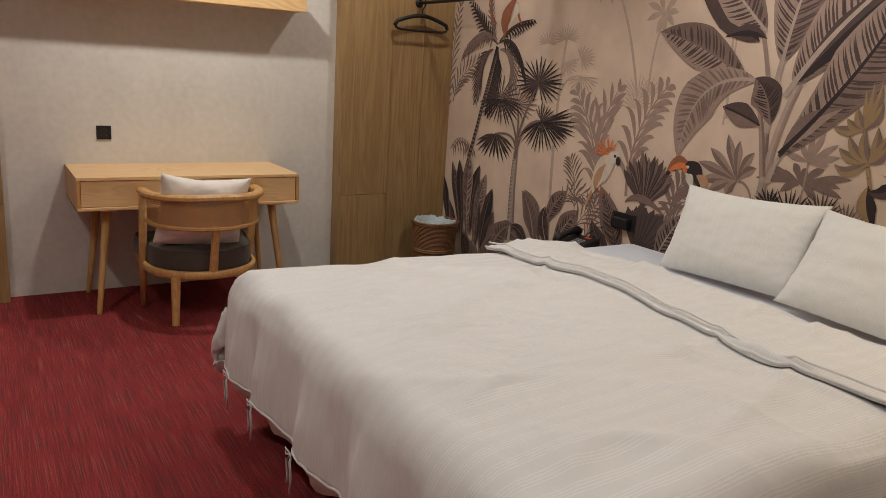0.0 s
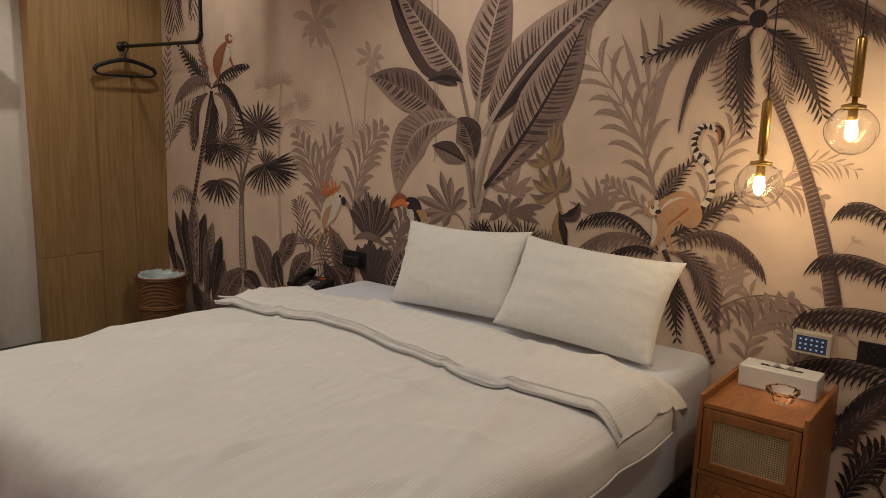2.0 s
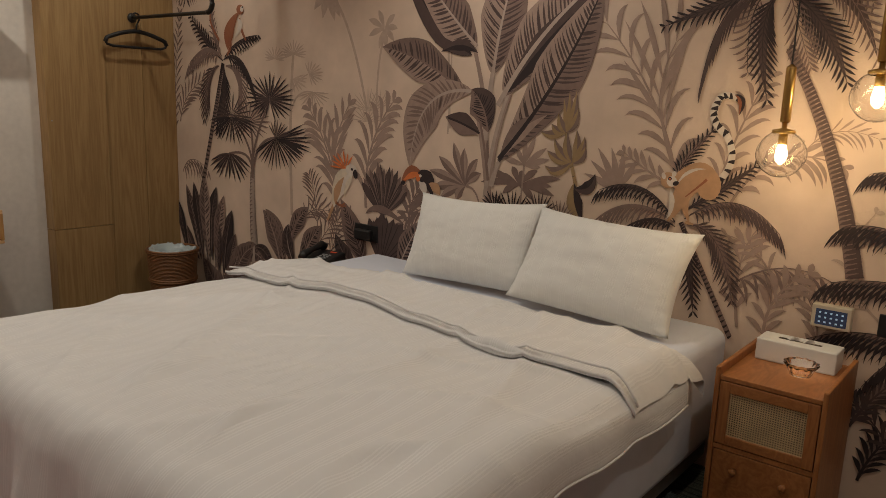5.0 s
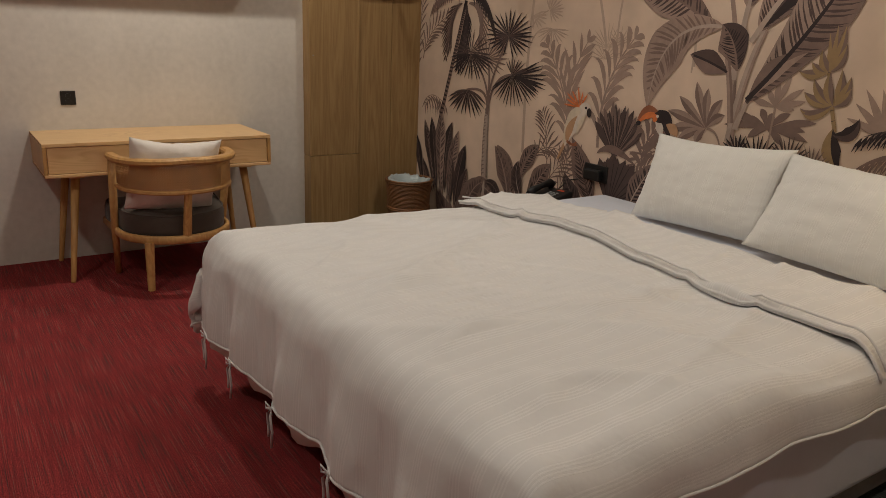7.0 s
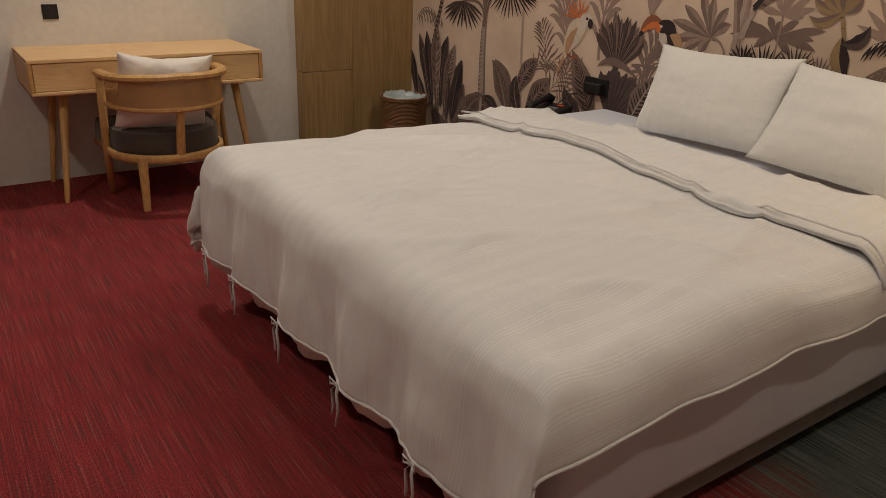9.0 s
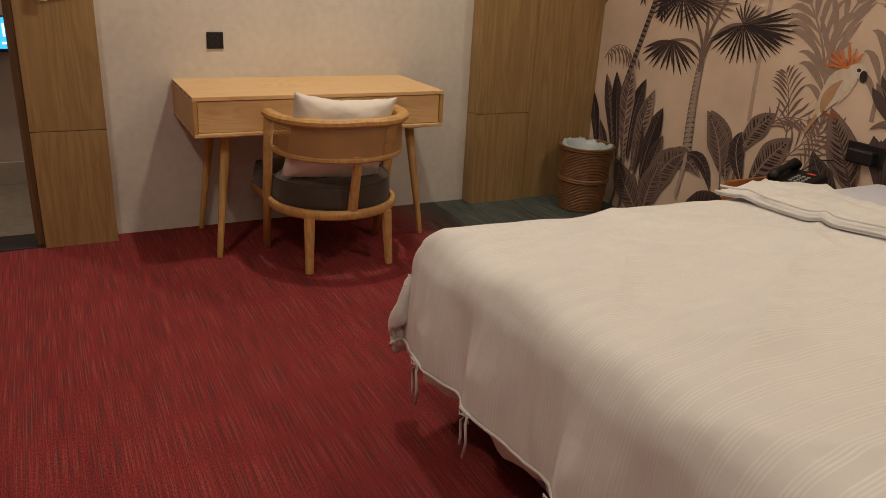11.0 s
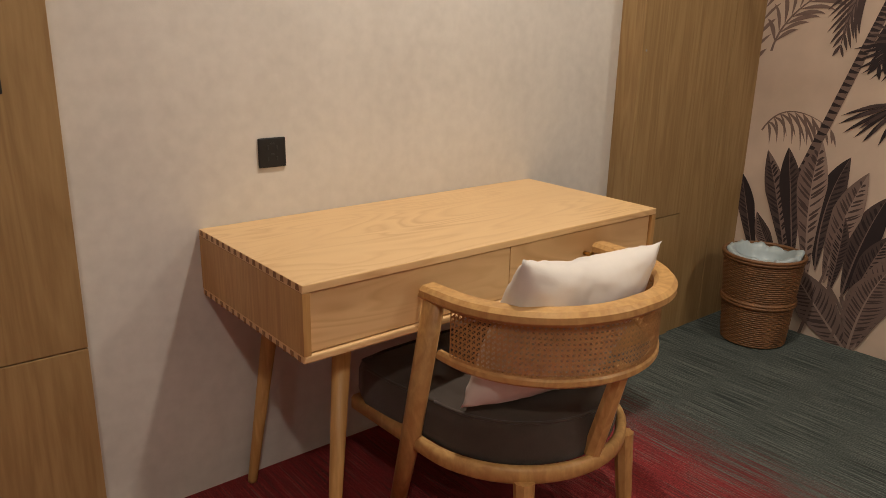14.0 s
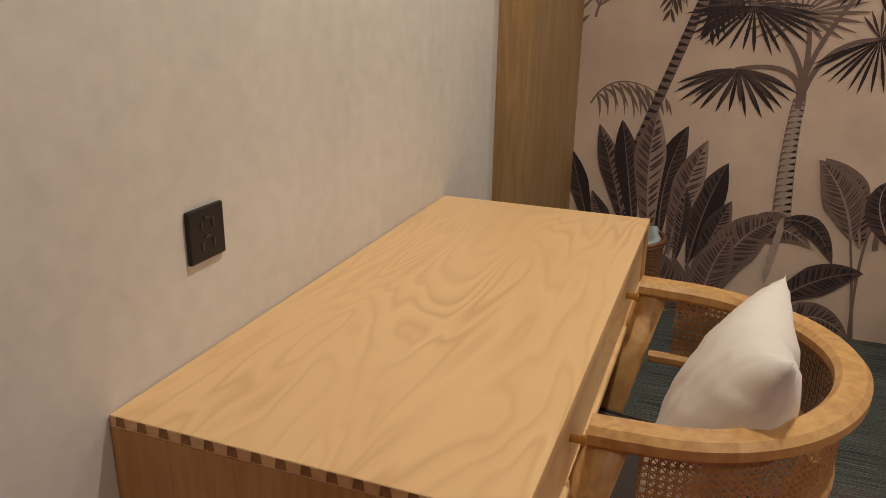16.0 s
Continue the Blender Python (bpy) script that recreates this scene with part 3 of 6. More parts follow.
def pillow_mesh(w, h, thick, pull=0.10, seed=0, n=44, crease=0.0, sag=0.0):
    """A stuffed pillow in the xz-plane: pinched corners that stick out, a swollen middle, seam ruffles."""
    bm = bmesh.new()
    uv = bm.loops.layers.uv.new("uv")
    grids = []
    for side in (1, -1):
        g = []
        for i in range(n + 1):
            row = []
            for j in range(n + 1):
                u, v = i / n * 2 - 1, j / n * 2 - 1
                eu, ev = 1 - abs(u) ** 2.6, 1 - abs(v) ** 2.6
                b = max(0.0, eu * ev) ** 0.55
                x = w / 2 * u * (1 - pull * (1 - v * v) * abs(u) ** 3 * 0.55)
                z = h / 2 * v * (1 - pull * (1 - u * u) * abs(v) ** 3 * (0.9 if v > 0 else 0.15))
                z -= sag * (1 - u * u) * max(0, v) * h
                wr = fbm(u * 2.3 + seed, v * 2.3, side * 3.0) * 0.05 * b ** 0.5
                edge = (1 - b) * 0.10 * noise.noise(Vector((u * 9 + seed, v * 9, side)))
                y = side * thick / 2 * b * (1 + wr * 2) + edge * thick * 0.5 * (0 if b == 0 else 1)
                y += side * -crease * math.exp(-((u + 0.15) ** 2) * 26) * max(0, v) * b
                row.append(bm.verts.new((x, y, z)))
            g.append(row)
        grids.append(g)
        for i in range(n):
            for j in range(n):
                q = (g[i][j], g[i + 1][j], g[i + 1][j + 1], g[i][j + 1])
                f = bm.faces.new(q if side < 0 else tuple(reversed(q)))
                for lp in f.loops:
                    lp[uv].uv = (lp.vert.co.z, lp.vert.co.x)
    bmesh.ops.remove_doubles(bm, verts=bm.verts, dist=0.0004)
    return bm


cu = part("cushion", pillow_mesh(0.46, 0.43, 0.17, 0.09, 5, 40, 0.02, 0.045), M_CUSHION, None, smooth=True, m=pose(0.582, -0.738, 0.604, 21, 4, -2))
tagged(cu, "cream cotton cushion leaning in the chair", "cushion")

# ---- wall socket, shelf ----
def wall_socket(x, y, z, rz, label, w=0.079, h=0.079, holes=True):
    s = thing("wall_socket", x, y, z, label, "socket", "black wall sockets", rz=rz)
    part("plate", boxed(-w / 2, w / 2, -0.008, 0.0, -h / 2, h / 2, 0.003), M_BLACK, s)
    if holes:
        rim = plain("dark_grey_slot", (0.03, 0.03, 0.032), 0.3)
        for px, pz, rot in ((-0.013, 0.014, 0), (0.013, 0.014, 0), (0, 0.024, 90), (-0.013, -0.016, 0), (0.013, -0.016, 0), (0.0, -0.004, 90)):
            part("slot", boxed(-0.002, 0.002, -0.0092, -0.008, -0.006, 0.006), rim, s, m=pose(px, 0, pz, 0, rot, 0))
    return s


wall_socket(0.2135, 0.0, 0.939, 0, "square black socket plate above the desk")
sh = thing("wall_shelf", 0.6, 0, 1.70, "pale oak wall shelf above the desk", "shelf")
part("front_panel", boxed(-0.75, 0.765, -0.19, -0.172, 0.0, 0.115, 0.004), M_DESK, sh)
part("bottom_panel", boxed(-0.745, 0.76, -0.172, 0.0, 0.004, 0.022), M_DESK, sh)
part("top_panel", boxed(-0.745, 0.76, -0.172, 0.0, 0.097, 0.113), M_DESK, sh)
for x in (-0.75, 0.747):
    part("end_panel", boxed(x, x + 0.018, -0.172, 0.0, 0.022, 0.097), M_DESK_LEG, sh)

# ---- things on the door panelling ----
ac = thing("thermostat", -0.475, -0.10, 1.335, "white air-conditioning controller with grey keys", "thermostat")
part("case", boxed(-0.068, 0.068, -0.022, 0.0, -0.055, 0.055, 0.012, 4), M_WHITE, ac, smooth=False)
part("display", boxed(-0.045, 0.045, -0.0235, -0.022, 0.0, 0.04, 0.0005), M_GREYKEY, ac)
for k in range(5):
    part("key", boxed(-0.009, 0.009, -0.0245, -0.022, -0.005, 0.005, 0.002), M_GREYKEY, ac, m=pose((k - 2) * 0.022, 0, -0.022 - 0.006 * (1 - abs(k - 2) / 2)))
for k in range(3):
    part("key", boxed(-0.007, 0.007, -0.0245, -0.022, -0.003, 0.003, 0.001), M_GREYKEY, ac, m=pose((k - 1) * 0.02, 0, -0.041))
kh = thing("key_card_switch", -0.455, -0.10, 1.168, "black key-card power switch", "switch")
part("plate", boxed(-0.04, 0.04, -0.010, 0.0, -0.043, 0.043, 0.003), M_BLACK, kh)
part("card_slot", boxed(-0.032, 0.032, -0.024, -0.010, -0.02, 0.046, 0.003), M_BLACK, kh)
for k in range(2):
    part("print", boxed(-0.008, 0.008, -0.0252, -0.024, -0.001, 0.001), M_WHITE, kh, m=pose(0.012, 0, -0.004 - k * 0.009))
kt = thing("key_tag", -0.515, -0.127, 1.16, "white key tag with a printed key hanging from the switch", "key tag")
part("card", boxed(-0.026, 0.026, -0.002, 0.002, -0.05, 0.045, 0.0015), M_WHITE, kt, m=pose(0, 0, 0, 0, 6, 0))
part("key_print", tube(((0.0, -0.003, 0.015), (0.003, -0.003, -0.03)), 0.004, 6, flat=1.0), M_KEYBLUE, kt)
part("key_head", lathe(((0.011, 0), (0.011, 0.001)), 16), M_KEYBLUE, kt, m=pose(0, -0.002, 0.022, 90))

scr = thing("wall_screen", -0.825, 1.0, 0.865, "small glowing blue information screen on the far wall", "screen")
part("case", boxed(-0.17, 0.17, 0.0, 0.098, -0.098, 0.09, 0.006), M_BLACK, scr)
part("display", boxed(-0.165, 0.165, -0.003, 0.0, -0.08, 0.085), M_SCREEN, scr)
for k, (bx, bz, bw, bh) in enumerate(((0.135, 0.02, 0.012, 0.07), (0.115, 0.02, 0.012, 0.07), (0.125, -0.05, 0.05, 0.012), (-0.05, 0.03, 0.12, 0.03))):
    part("text_bar", boxed(bx - bw / 2, bx + bw / 2, -0.005, -0.003, bz - bh / 2, bz + bh / 2), M_SCREEN_TXT, scr)


# ---- bed ----
bed = thing("bed", 1.42, -2.95, 0, "king bed with grey fabric base and white sheet", "bed")
part("base", boxed(-0.93, 1.05, -0.90, 0.90, 0.06, 0.15, 0.02, 3), M_BASE, bed)
part("mattress", boxed(-0.955, 1.055, -0.94, 0.94, 0.15, 0.597, 0.05, 5), M_SHEET, bed, "mattress in a fitted white sheet, cool light tinted in", True)
for sx in (-0.85, 0.95):
    for sy in (-0.8, 0.8):
        part("foot", lathe(((0.03, 0.0), (0.03, 0.06)), 16), M_BLACK, bed, m=pose(sx, sy, 0))


def drape_x(s, edge, R=0.11):
    """How far out and down a cloth goes s past an edge."""
    if s <= 0:
        return s, 0.0
    q = R * math.pi / 2
    if s < q:
        a = s / R
        return R * math.sin(a), R * (1 - math.cos(a))
    return R + 0.05 * (s - q), R + 0.995 * (s - q)


def build_duvet():
    d = thing("duvet", 0, 0, 0, "white striped cotton duvet turned back at the head", "duvet")
    XF, XH, YF, YN = 0.47, 1.96, -2.09, -3.83     # foot, head, far and near edges of the flat top
    over_foot, over_far, over_near = 0.42, 0.36, 0.22
    us = [XF - over_foot + (XH - XF + over_foot) * i / 150 for i in range(151)]
    vs = [YN - over_near + (YF - YN + over_far + over_near) * j / 170 for j in range(171)]

    def lie(u, v):
        """Height of the cloth where it lies flat on the mattress, with its folds and creases."""
        puff = 0.023 * math.sin(max(0, min(1, (u - XF + 0.2) / 1.6)) * math.pi) + 0.02 * math.sin(max(0, min(1, (v - YN) / (YF - YN))) * math.pi)
        w = fbm(u * 1.6, v * 1.1, 2.0) * 0.022 + 0.014 * noise.noise(Vector((u * 5.0 + v * 3.0, v * 2.2, 4.0)))
        ridge = 0.026 * max(0, noise.noise(Vector((u * 2.0 - v * 1.2, v * 3.2 + u, 9.0))))
        cr = (1 - abs(noise.noise(Vector((u * 2.6 + v * 1.3, v * 1.5 - u * 0.8, 21))))) ** 9 * 0.020 + (1 - abs(noise.noise(Vector((u * 1.4 - v * 2.4, v * 1.2, 33))))) ** 12 * 0.018
        return 0.605 + puff + w + ridge + cr

    bm = bmesh.new()
    uv = bm.loops.layers.uv.new("uv")
    g = []
    for u in us:
        row = []
        for v in vs:
            ox, dx = drape_x(XF - u, XF)
            if v > YF:
                oy, dy = drape_x(v - YF, YF)
                y = YF + oy
            elif v < YN:
                oy, dy = drape_x(YN - v, YN)
                y = YN - oy
            else:
                y, dy = v, 0.0
            x = XF - ox if u < XF else u
            drop = (dx ** 3 + dy ** 3) ** (1 / 3) if dx * dy > 0 else dx + dy
            drop = min(drop, 0.39)
            puff = 0.023 * math.sin(max(0, min(1, (u - XF + 0.2) / 1.6)) * math.pi) + 0.02 * math.sin(max(0, min(1, (v - YN) / (YF - YN))) * math.pi)
            w = fbm(u * 1.6, v * 1.1, 2.0) * 0.022 + 0.014 * noise.noise(Vector((u * 5.0 + v * 3.0, v * 2.2, 4.0)))
            ridge = 0.026 * max(0, noise.noise(Vector((u * 2.0 - v * 1.2, v * 3.2 + u, 9.0)))) * (1 if drop < 0.1 else 0.4)
            cr = (1 - abs(noise.noise(Vector((u * 2.6 + v * 1.3, v * 1.5 - u * 0.8, 21))))) ** 9 * 0.020 + (1 - abs(noise.noise(Vector((u * 1.4 - v * 2.4, v * 1.2, 33))))) ** 12 * 0.018
            inner = max(0.0, min(1.0, (u - XF) / 0.15)) * max(0.0, min(1.0, min(YF - v, v - YN) / 0.15))
            z = 0.605 + cr * (0.25 + 0.75 * inner) + puff + w * (1 if drop < 0.05 else 0.5) + ridge - drop
            if drop > 0.06:
                k = min(1, (drop - 0.06) / 0.2)
                if dx > 0.05:
                    f = 0.018 * math.sin(v * 17 + 1.5 * noise.noise(Vector((v * 3, 0, 1)))) + 0.014 * noise.noise(Vector((v * 9, u * 3, 5))) + 0.009 * noise.noise(Vector((v * 24, u * 7, 15)))
                    x -= k * (f + 0.012)
                    z += k * 0.020 * (abs(math.sin(v * 8.6 + 0.8)) - 0.6) * (1 if dx > 0.2 else 0.3)
                if dy > 0.05:
                    f = 0.020 * math.sin(u * 15) + 0.012 * noise.noise(Vector((u * 8, v * 3, 6)))
                    y += k * (f + 0.01) * (1 if v > YF else -0.7)
            row.append(bm.verts.new((x, y, z)))
        g.append(row)
    for i in range(150):
        for j in range(170):
            f = bm.faces.new((g[i][j], g[i][j + 1], g[i + 1][j + 1], g[i + 1][j]))
            for lp, (a, b) in zip(f.loops, ((i, j), (i, j + 1), (i + 1, j + 1), (i + 1, j))):
                lp[uv].uv = (us[a], vs[b])
    hem_pts = [g[0][j].co.copy() for j in range(0, 171, 2)]
    near_pts = [g[i][0].co.copy() for i in range(0, 151, 2)]
    far_pts = [g[i][170].co.copy() for i in range(0, 151, 2)]
    bmesh.ops.recalc_face_normals(bm, faces=bm.faces)
    cover = part("cover", bm, M_DUVET, d, "white striped cotton cover", True)
    sol = cover.modifiers.new("thickness", "SOLIDIFY")
    sol.thickness, sol.offset = 0.014, -1
    part("hem", tube(hem_pts, 0.005, 6), M_DUVET, d, smooth=True)
    part("hem", tube(near_pts, 0.0045, 6), M_DUVET, d, smooth=True)
    part("hem", tube(far_pts, 0.007, 6), M_DUVET, d, smooth=True)
    # lining that shows below the foot hem
    bm = bmesh.new()
    up, low = [], []
    for q, p in enumerate(hem_pts):
        up.append(bm.verts.new(p + Vector((0.012, 0, 0.05))))
        low.append(bm.verts.new(p + Vector((0.016 + 0.012 * math.sin(q * 0.9), 0, -0.022 - 0.022 * abs(math.sin(q * 0.26 + 0.5)) + 0.006 * math.sin(q * 1.7)))))
    for q in range(len(up) - 1):
        bm.faces.new((up[q], up[q + 1], low[q + 1], low[q]))
    lin = part("lining", bm, M_PILLOW, d, "cream lining edge below the hem", True)
    ls = lin.modifiers.new("thickness", "SOLIDIFY")
    ls.thickness = 0.004
    # turned-back band at the head
    bm = bmesh.new()
    uv = bm.loops.layers.uv.new("uv")
    g = []
    NV, NU = 150, 40
    for i in range(NU + 1):
        row = []
        for j in range(NV + 1):
            t = i / NU
            v = YN - 0.135 + (YF - YN + 0.20) * j / NV
            front = 1.548 + 0.022 * math.sin(v * 4.1 + 0.6) + 0.035 * noise.noise(Vector((v * 3, 3, 3)))
            back = 2.11 + 0.02 * noise.noise(Vector((v * 2.4, 8, 3)))
            a = t * math.pi
            x = front + (back - front) * (1 - math.cos(a)) / 2
            roll = 0.024 * math.sin(a) ** 0.3 if 0 < t < 1 else 0.0
            puff = 0.023 * math.sin(max(0, min(1, (x - XF + 0.2) / 1.6)) * math.pi) + 0.02 * math.sin(max(0, min(1, (v - YN) / (YF - YN))) * math.pi)
            z = 0.612 + puff + roll + (1 - abs(noise.noise(Vector((x * 3.6 + v, v * 2.2, 41))))) ** 9 * 0.014 + fbm(x * 2.6, v * 1.6, 11) * 0.014 + 0.008 * noise.noise(Vector((x * 9, v * 5, 2)))
            z -= max(0, x - 1.84) * 0.15 + 0.055 * (1 - math.sin(a)) ** 6
            if x < XH:
                z = max(z, lie(x, max(v, YN)) + 0.004 + 0.8 * roll)
            y = v
            if v < YN:
                s = YN - v
                y, z = YN - s * 0.8, z - s * s * 5
            row.append(bm.verts.new((x, y, z)))
        g.append(row)
    for i in range(NU):
        for j in range(NV):
            f = bm.faces.new((g[i][j], g[i][j + 1], g[i + 1][j + 1], g[i + 1][j]))
            for lp in f.loops:
                lp[uv].uv = (lp.vert.co.x, lp.vert.co.y)
    bmesh.ops.recalc_face_normals(bm, faces=bm.faces)
    seam = [g[1][j].co + Vector((-0.004, 0, 0.004)) for j in range(0, NV + 1, 2)]
    part("hem", tube(seam, 0.005, 6), M_DUVET, d, smooth=True)
    part("hem", tube([q + Vector((0.020, 0, 0.018)) for q in seam], 0.004, 6), M_DUVET, d, smooth=True)
    part("turned_back_band", bm, M_DUVET, d, "turned-back double fold of the cover", True)
    # tie tapes on the foot hem
    for k, v in enumerate((-2.14, -2.45, -2.82, -3.2, -3.58)):
        p = hem_pts[min(range(len(hem_pts)), key=lambda q: abs(hem_pts[q].y - v))]
        bm = bmesh.new()
        for s in (-1, 1):
            tube([p + Vector((-0.004, 0, 0.0)), p + Vector((-0.014, s * 0.012, -0.02)), p + Vector((-0.010, s * 0.014, -0.075)), p + Vector((-0.012, s * 0.010 + 0.006 * k % 0.01, -0.115 + 0.015 * s))], 0.0045, 6, bm, flat=0.35)
        for s in (-1, 1):
            tube([p + Vector((-0.008, 0, 0)), p + Vector((-0.015, s * 0.022, 0.012)), p + Vector((-0.013, s * 0.024, -0.010)), p + Vector((-0.008, 0, -0.002))], 0.004, 6, bm, flat=0.5)
        part("tie_tape", bm, M_DUVET, d, "knotted white tie tape", True)


build_duvet()
pl = part("pillow", pillow_mesh(0.68, 0.395, 0.155, 0.13, 1), M_PILLOW, None, smooth=True, m=pose(2.262, -2.80, 0.802, 0, 0, 90) @ pose(0, 0, 0, 22, 0, 0) @ pose(0, 0, 0, 0, 2, 0))
tagged(pl, "plump white pillow leaning on the mural wall", "pillow", "bed pillows")
pl = part("pillow", pillow_mesh(0.70, 0.41, 0.165, 0.13, 9), M_PILLOW, None, smooth=True, m=pose(2.215, -3.455, 0.800, 0, 0, 90) @ pose(0, 0, 0, 32, 0, 0) @ pose(0, 0, 0, 0, -2, 0))
tagged(pl, "plump white pillow leaning beside the lamps", "pillow", "bed pillows")


# ---- nightstands ----
def build_nightstand(x, y, label, H):
    n = thing("nightstand", x, y, 0, label, "nightstand", "nightstands by the bed")
    D, W = 0.42, 0.345
    for sy in (0.0, -W + 0.016):
        bm = boxed(0, D, sy - 0.016, sy, 0.0, H + 0.028, 0.004)
        part("side_panel", bm, M_CHERRY_UP, n)
    part("top", boxed(0.003, D, -W + 0.016, -0.016, H - 0.016, H, 0.002), M_CHERRY, n)
    part("bottom", boxed(0.01, D, -W + 0.016, -0.016, 0.05, 0.066), M_CHERRY, n)
    part("shelf", boxed(0.004, D, -W + 0.016, -0.016, 0.295, 0.311), M_CHERRY, n)
    part("back_panel", boxed(D - 0.008, D - 0.002, -W + 0.016, -0.016, 0.066, H - 0.016), M_CHERRY, n)
    y0, y1, z0, z1 = -W + 0.019, -0.019, 0.314, H - 0.019
    door = part("door", boxed(0.002, 0.020, y0, y0 + 0.034, z0, z1, 0.002), M_CHERRY_UP, n, "cherry door framing a rattan panel")
    part("stile", boxed(0.002, 0.020, y1 - 0.034, y1, z0, z1, 0.002), M_CHERRY_UP, door)
    part("rail", boxed(0.002, 0.020, y0 + 0.034, y1 - 0.034, z1 - 0.036, z1, 0.002), M_CHERRY, door)
    part("rail", boxed(0.002, 0.020, y0 + 0.034, y1 - 0.034, z0, z0 + 0.032, 0.002), M_CHERRY, door)
    part("backing", boxed(0.015, 0.018, y0 + 0.034, y1 - 0.034, z0 + 0.032, z1 - 0.036), M_DARKBACK, door)
    bm = bmesh.new()
    ya, yb, za, zb = y0 + 0.034, y1 - 0.034, z0 + 0.032, z1 - 0.036
    k = ya
    while k < yb:
        box(bm, 0.0105, 0.0125, k, k + 0.0032, za, zb)
        k += 0.0078
    k = za
    while k < zb:
        box(bm, 0.009, 0.0104, ya, yb, k, k + 0.0032)
        k += 0.0078
    part("rattan_panel", bm, M_RATTAN, door, "pale open-weave rattan")["kind"] = "stuff"
    dr = part("drawer", boxed(0.004, D - 0.02, y0, y1, 0.07, 0.291, 0.002), M_CHERRY, n)
    for ky in (y0 + 0.075, y1 - 0.075):
        part("knob", lathe(((0.006, 0), (0.006, 0.01), (0.012, 0.016), (0.013, 0.022), (0.009, 0.027)), 18), M_CHERRY, dr, "", True, pose(0.004, ky, 0.235, 0, -90, 0))
    for sx in (0.03, D - 0.05):
        for sy in (-W + 0.05, -0.05):
            part("foot", lathe(((0.014, 0), (0.018, 0.05)), 12), M_CHERRY_UP, n, m=pose(sx, sy, 0))
    return n


build_nightstand(2.06, -3.985, "cherry nightstand with rattan door beside the bed", 0.55)
build_nightstand(2.06, -1.595, "cherry nightstand on the telephone side of the bed", 0.49)

tb = thing("tissue_box", 2.375, -4.155, 0.55, "white rectangular tissue box on the nightstand", "tissue box")
part("case", boxed(-0.055, 0.055, -0.135, 0.125, 0.0, 0.078, 0.005, 3), M_WHITE, tb)
part("slot", boxed(-0.009, 0.009, -0.075, 0.065, 0.078, 0.0785), M_DARKBACK, tb)
bm = bmesh.new()
gr = [[bm.verts.new((0.012 * math.sin(j * 0.9 + i * 0.4) * 0.5, -0.05 + 0.09 * j / 14, 0.076 + 0.016 * i / 3 * (0.6 + 0.4 * math.sin(j * 0.8)))) for j in range(15)] for i in range(4)]
for i in range(3):
    for j in range(14):
        bm.faces.new((gr[i][j], gr[i][j + 1], gr[i + 1][j + 1], gr[i + 1][j]))
part("tissue", bm, M_CUSHION, tb, "", True)

ash = thing("glass_ashtray", 2.25, -4.20, 0.55, "clear fluted glass ashtray on the nightstand", "ashtray")
bm = bmesh.new()
rows = ((0.030, 0.001), (0.034, 0.003), (0.042, 0.024), (0.055, 0.044), (0.053, 0.046), (0.045, 0.041), (0.036, 0.024), (0.030, 0.008), (0.002, 0.008))
rings = []
for r, z in rows:
    rings.append([bm.verts.new((r * (1 + 0.05 * math.cos(12 * a) * (z / 0.046)) * math.cos(a), r * (1 + 0.05 * math.cos(12 * a) * (z / 0.046)) * math.sin(a), z)) for a in (2 * math.pi * i / 72 for i in range(72))])
for a, b in zip(rings, rings[1:]):
    for i in range(72):
        bm.faces.new((a[i], a[(i + 1) % 72], b[(i + 1) % 72], b[i]))
bm.faces.new(rings[-1])
bm.faces.new(list(reversed(rings[0])))
part("bowl", bm, M_GLASS, ash, "", True).visible_shadow = False

# telephone
ph = thing("telephone", 2.33, -1.745, 0.49, "black desk telephone on the nightstand", "telephone", rz=-80)
bm = boxed(-0.09, 0.09, -0.10, 0.10, 0.0, 0.045, 0.012, 3)
for v in bm.verts:
    if v.co.z > 0.02:
        v.co.z += (v.co.y + 0.1) * 0.16
part("body", bm, M_BLACK, ph)
part("handset", tube([(-0.06, -0.095, 0.055), (-0.062, -0.075, 0.075), (-0.06, 0.0, 0.092), (-0.06, 0.075, 0.105), (-0.058, 0.095, 0.09)], (0.024, 0.022, 0.015, 0.022, 0.024), 10), M_BLACK, ph, "", True)
for r in range(4):
    for k in range(3):
        part("key", boxed(-0.007, 0.007, -0.005, 0.005, 0, 0.006, 0.0015), M_GREYKEY, ph, m=pose(0.005 + k * 0.022, -0.06 + r * 0.022, 0.049 + (0.04 + r * 0.022) * 0.16, 9))
part("label_strip", boxed(-0.02, 0.02, -0.008, 0.008, 0, 0.002), M_RED, ph, m=pose(0.03, 0.065, 0.0725, 9))
part("cord", tube([(-0.08, 0.09, 0.03), (-0.09, 0.16, 0.03), (0.0, 0.17, 0.12), (0.08, 0.135, 0.14)], 0.003, 6), M_BLACK, ph, "", True)

ub = thing("wall_socket", WX, -1.925, 0.685, "black double socket with a plugged charger above the nightstand", "socket", "black wall sockets", rz=-90)
part("plate", boxed(-0.085, 0.085, -0.010, 0.0, -0.045, 0.045, 0.003), M_BLACK, ub)
part("charger", boxed(-0.06, 0.055, -0.045, -0.010, -0.035, 0.02, 0.006), M_BLACK, ub)

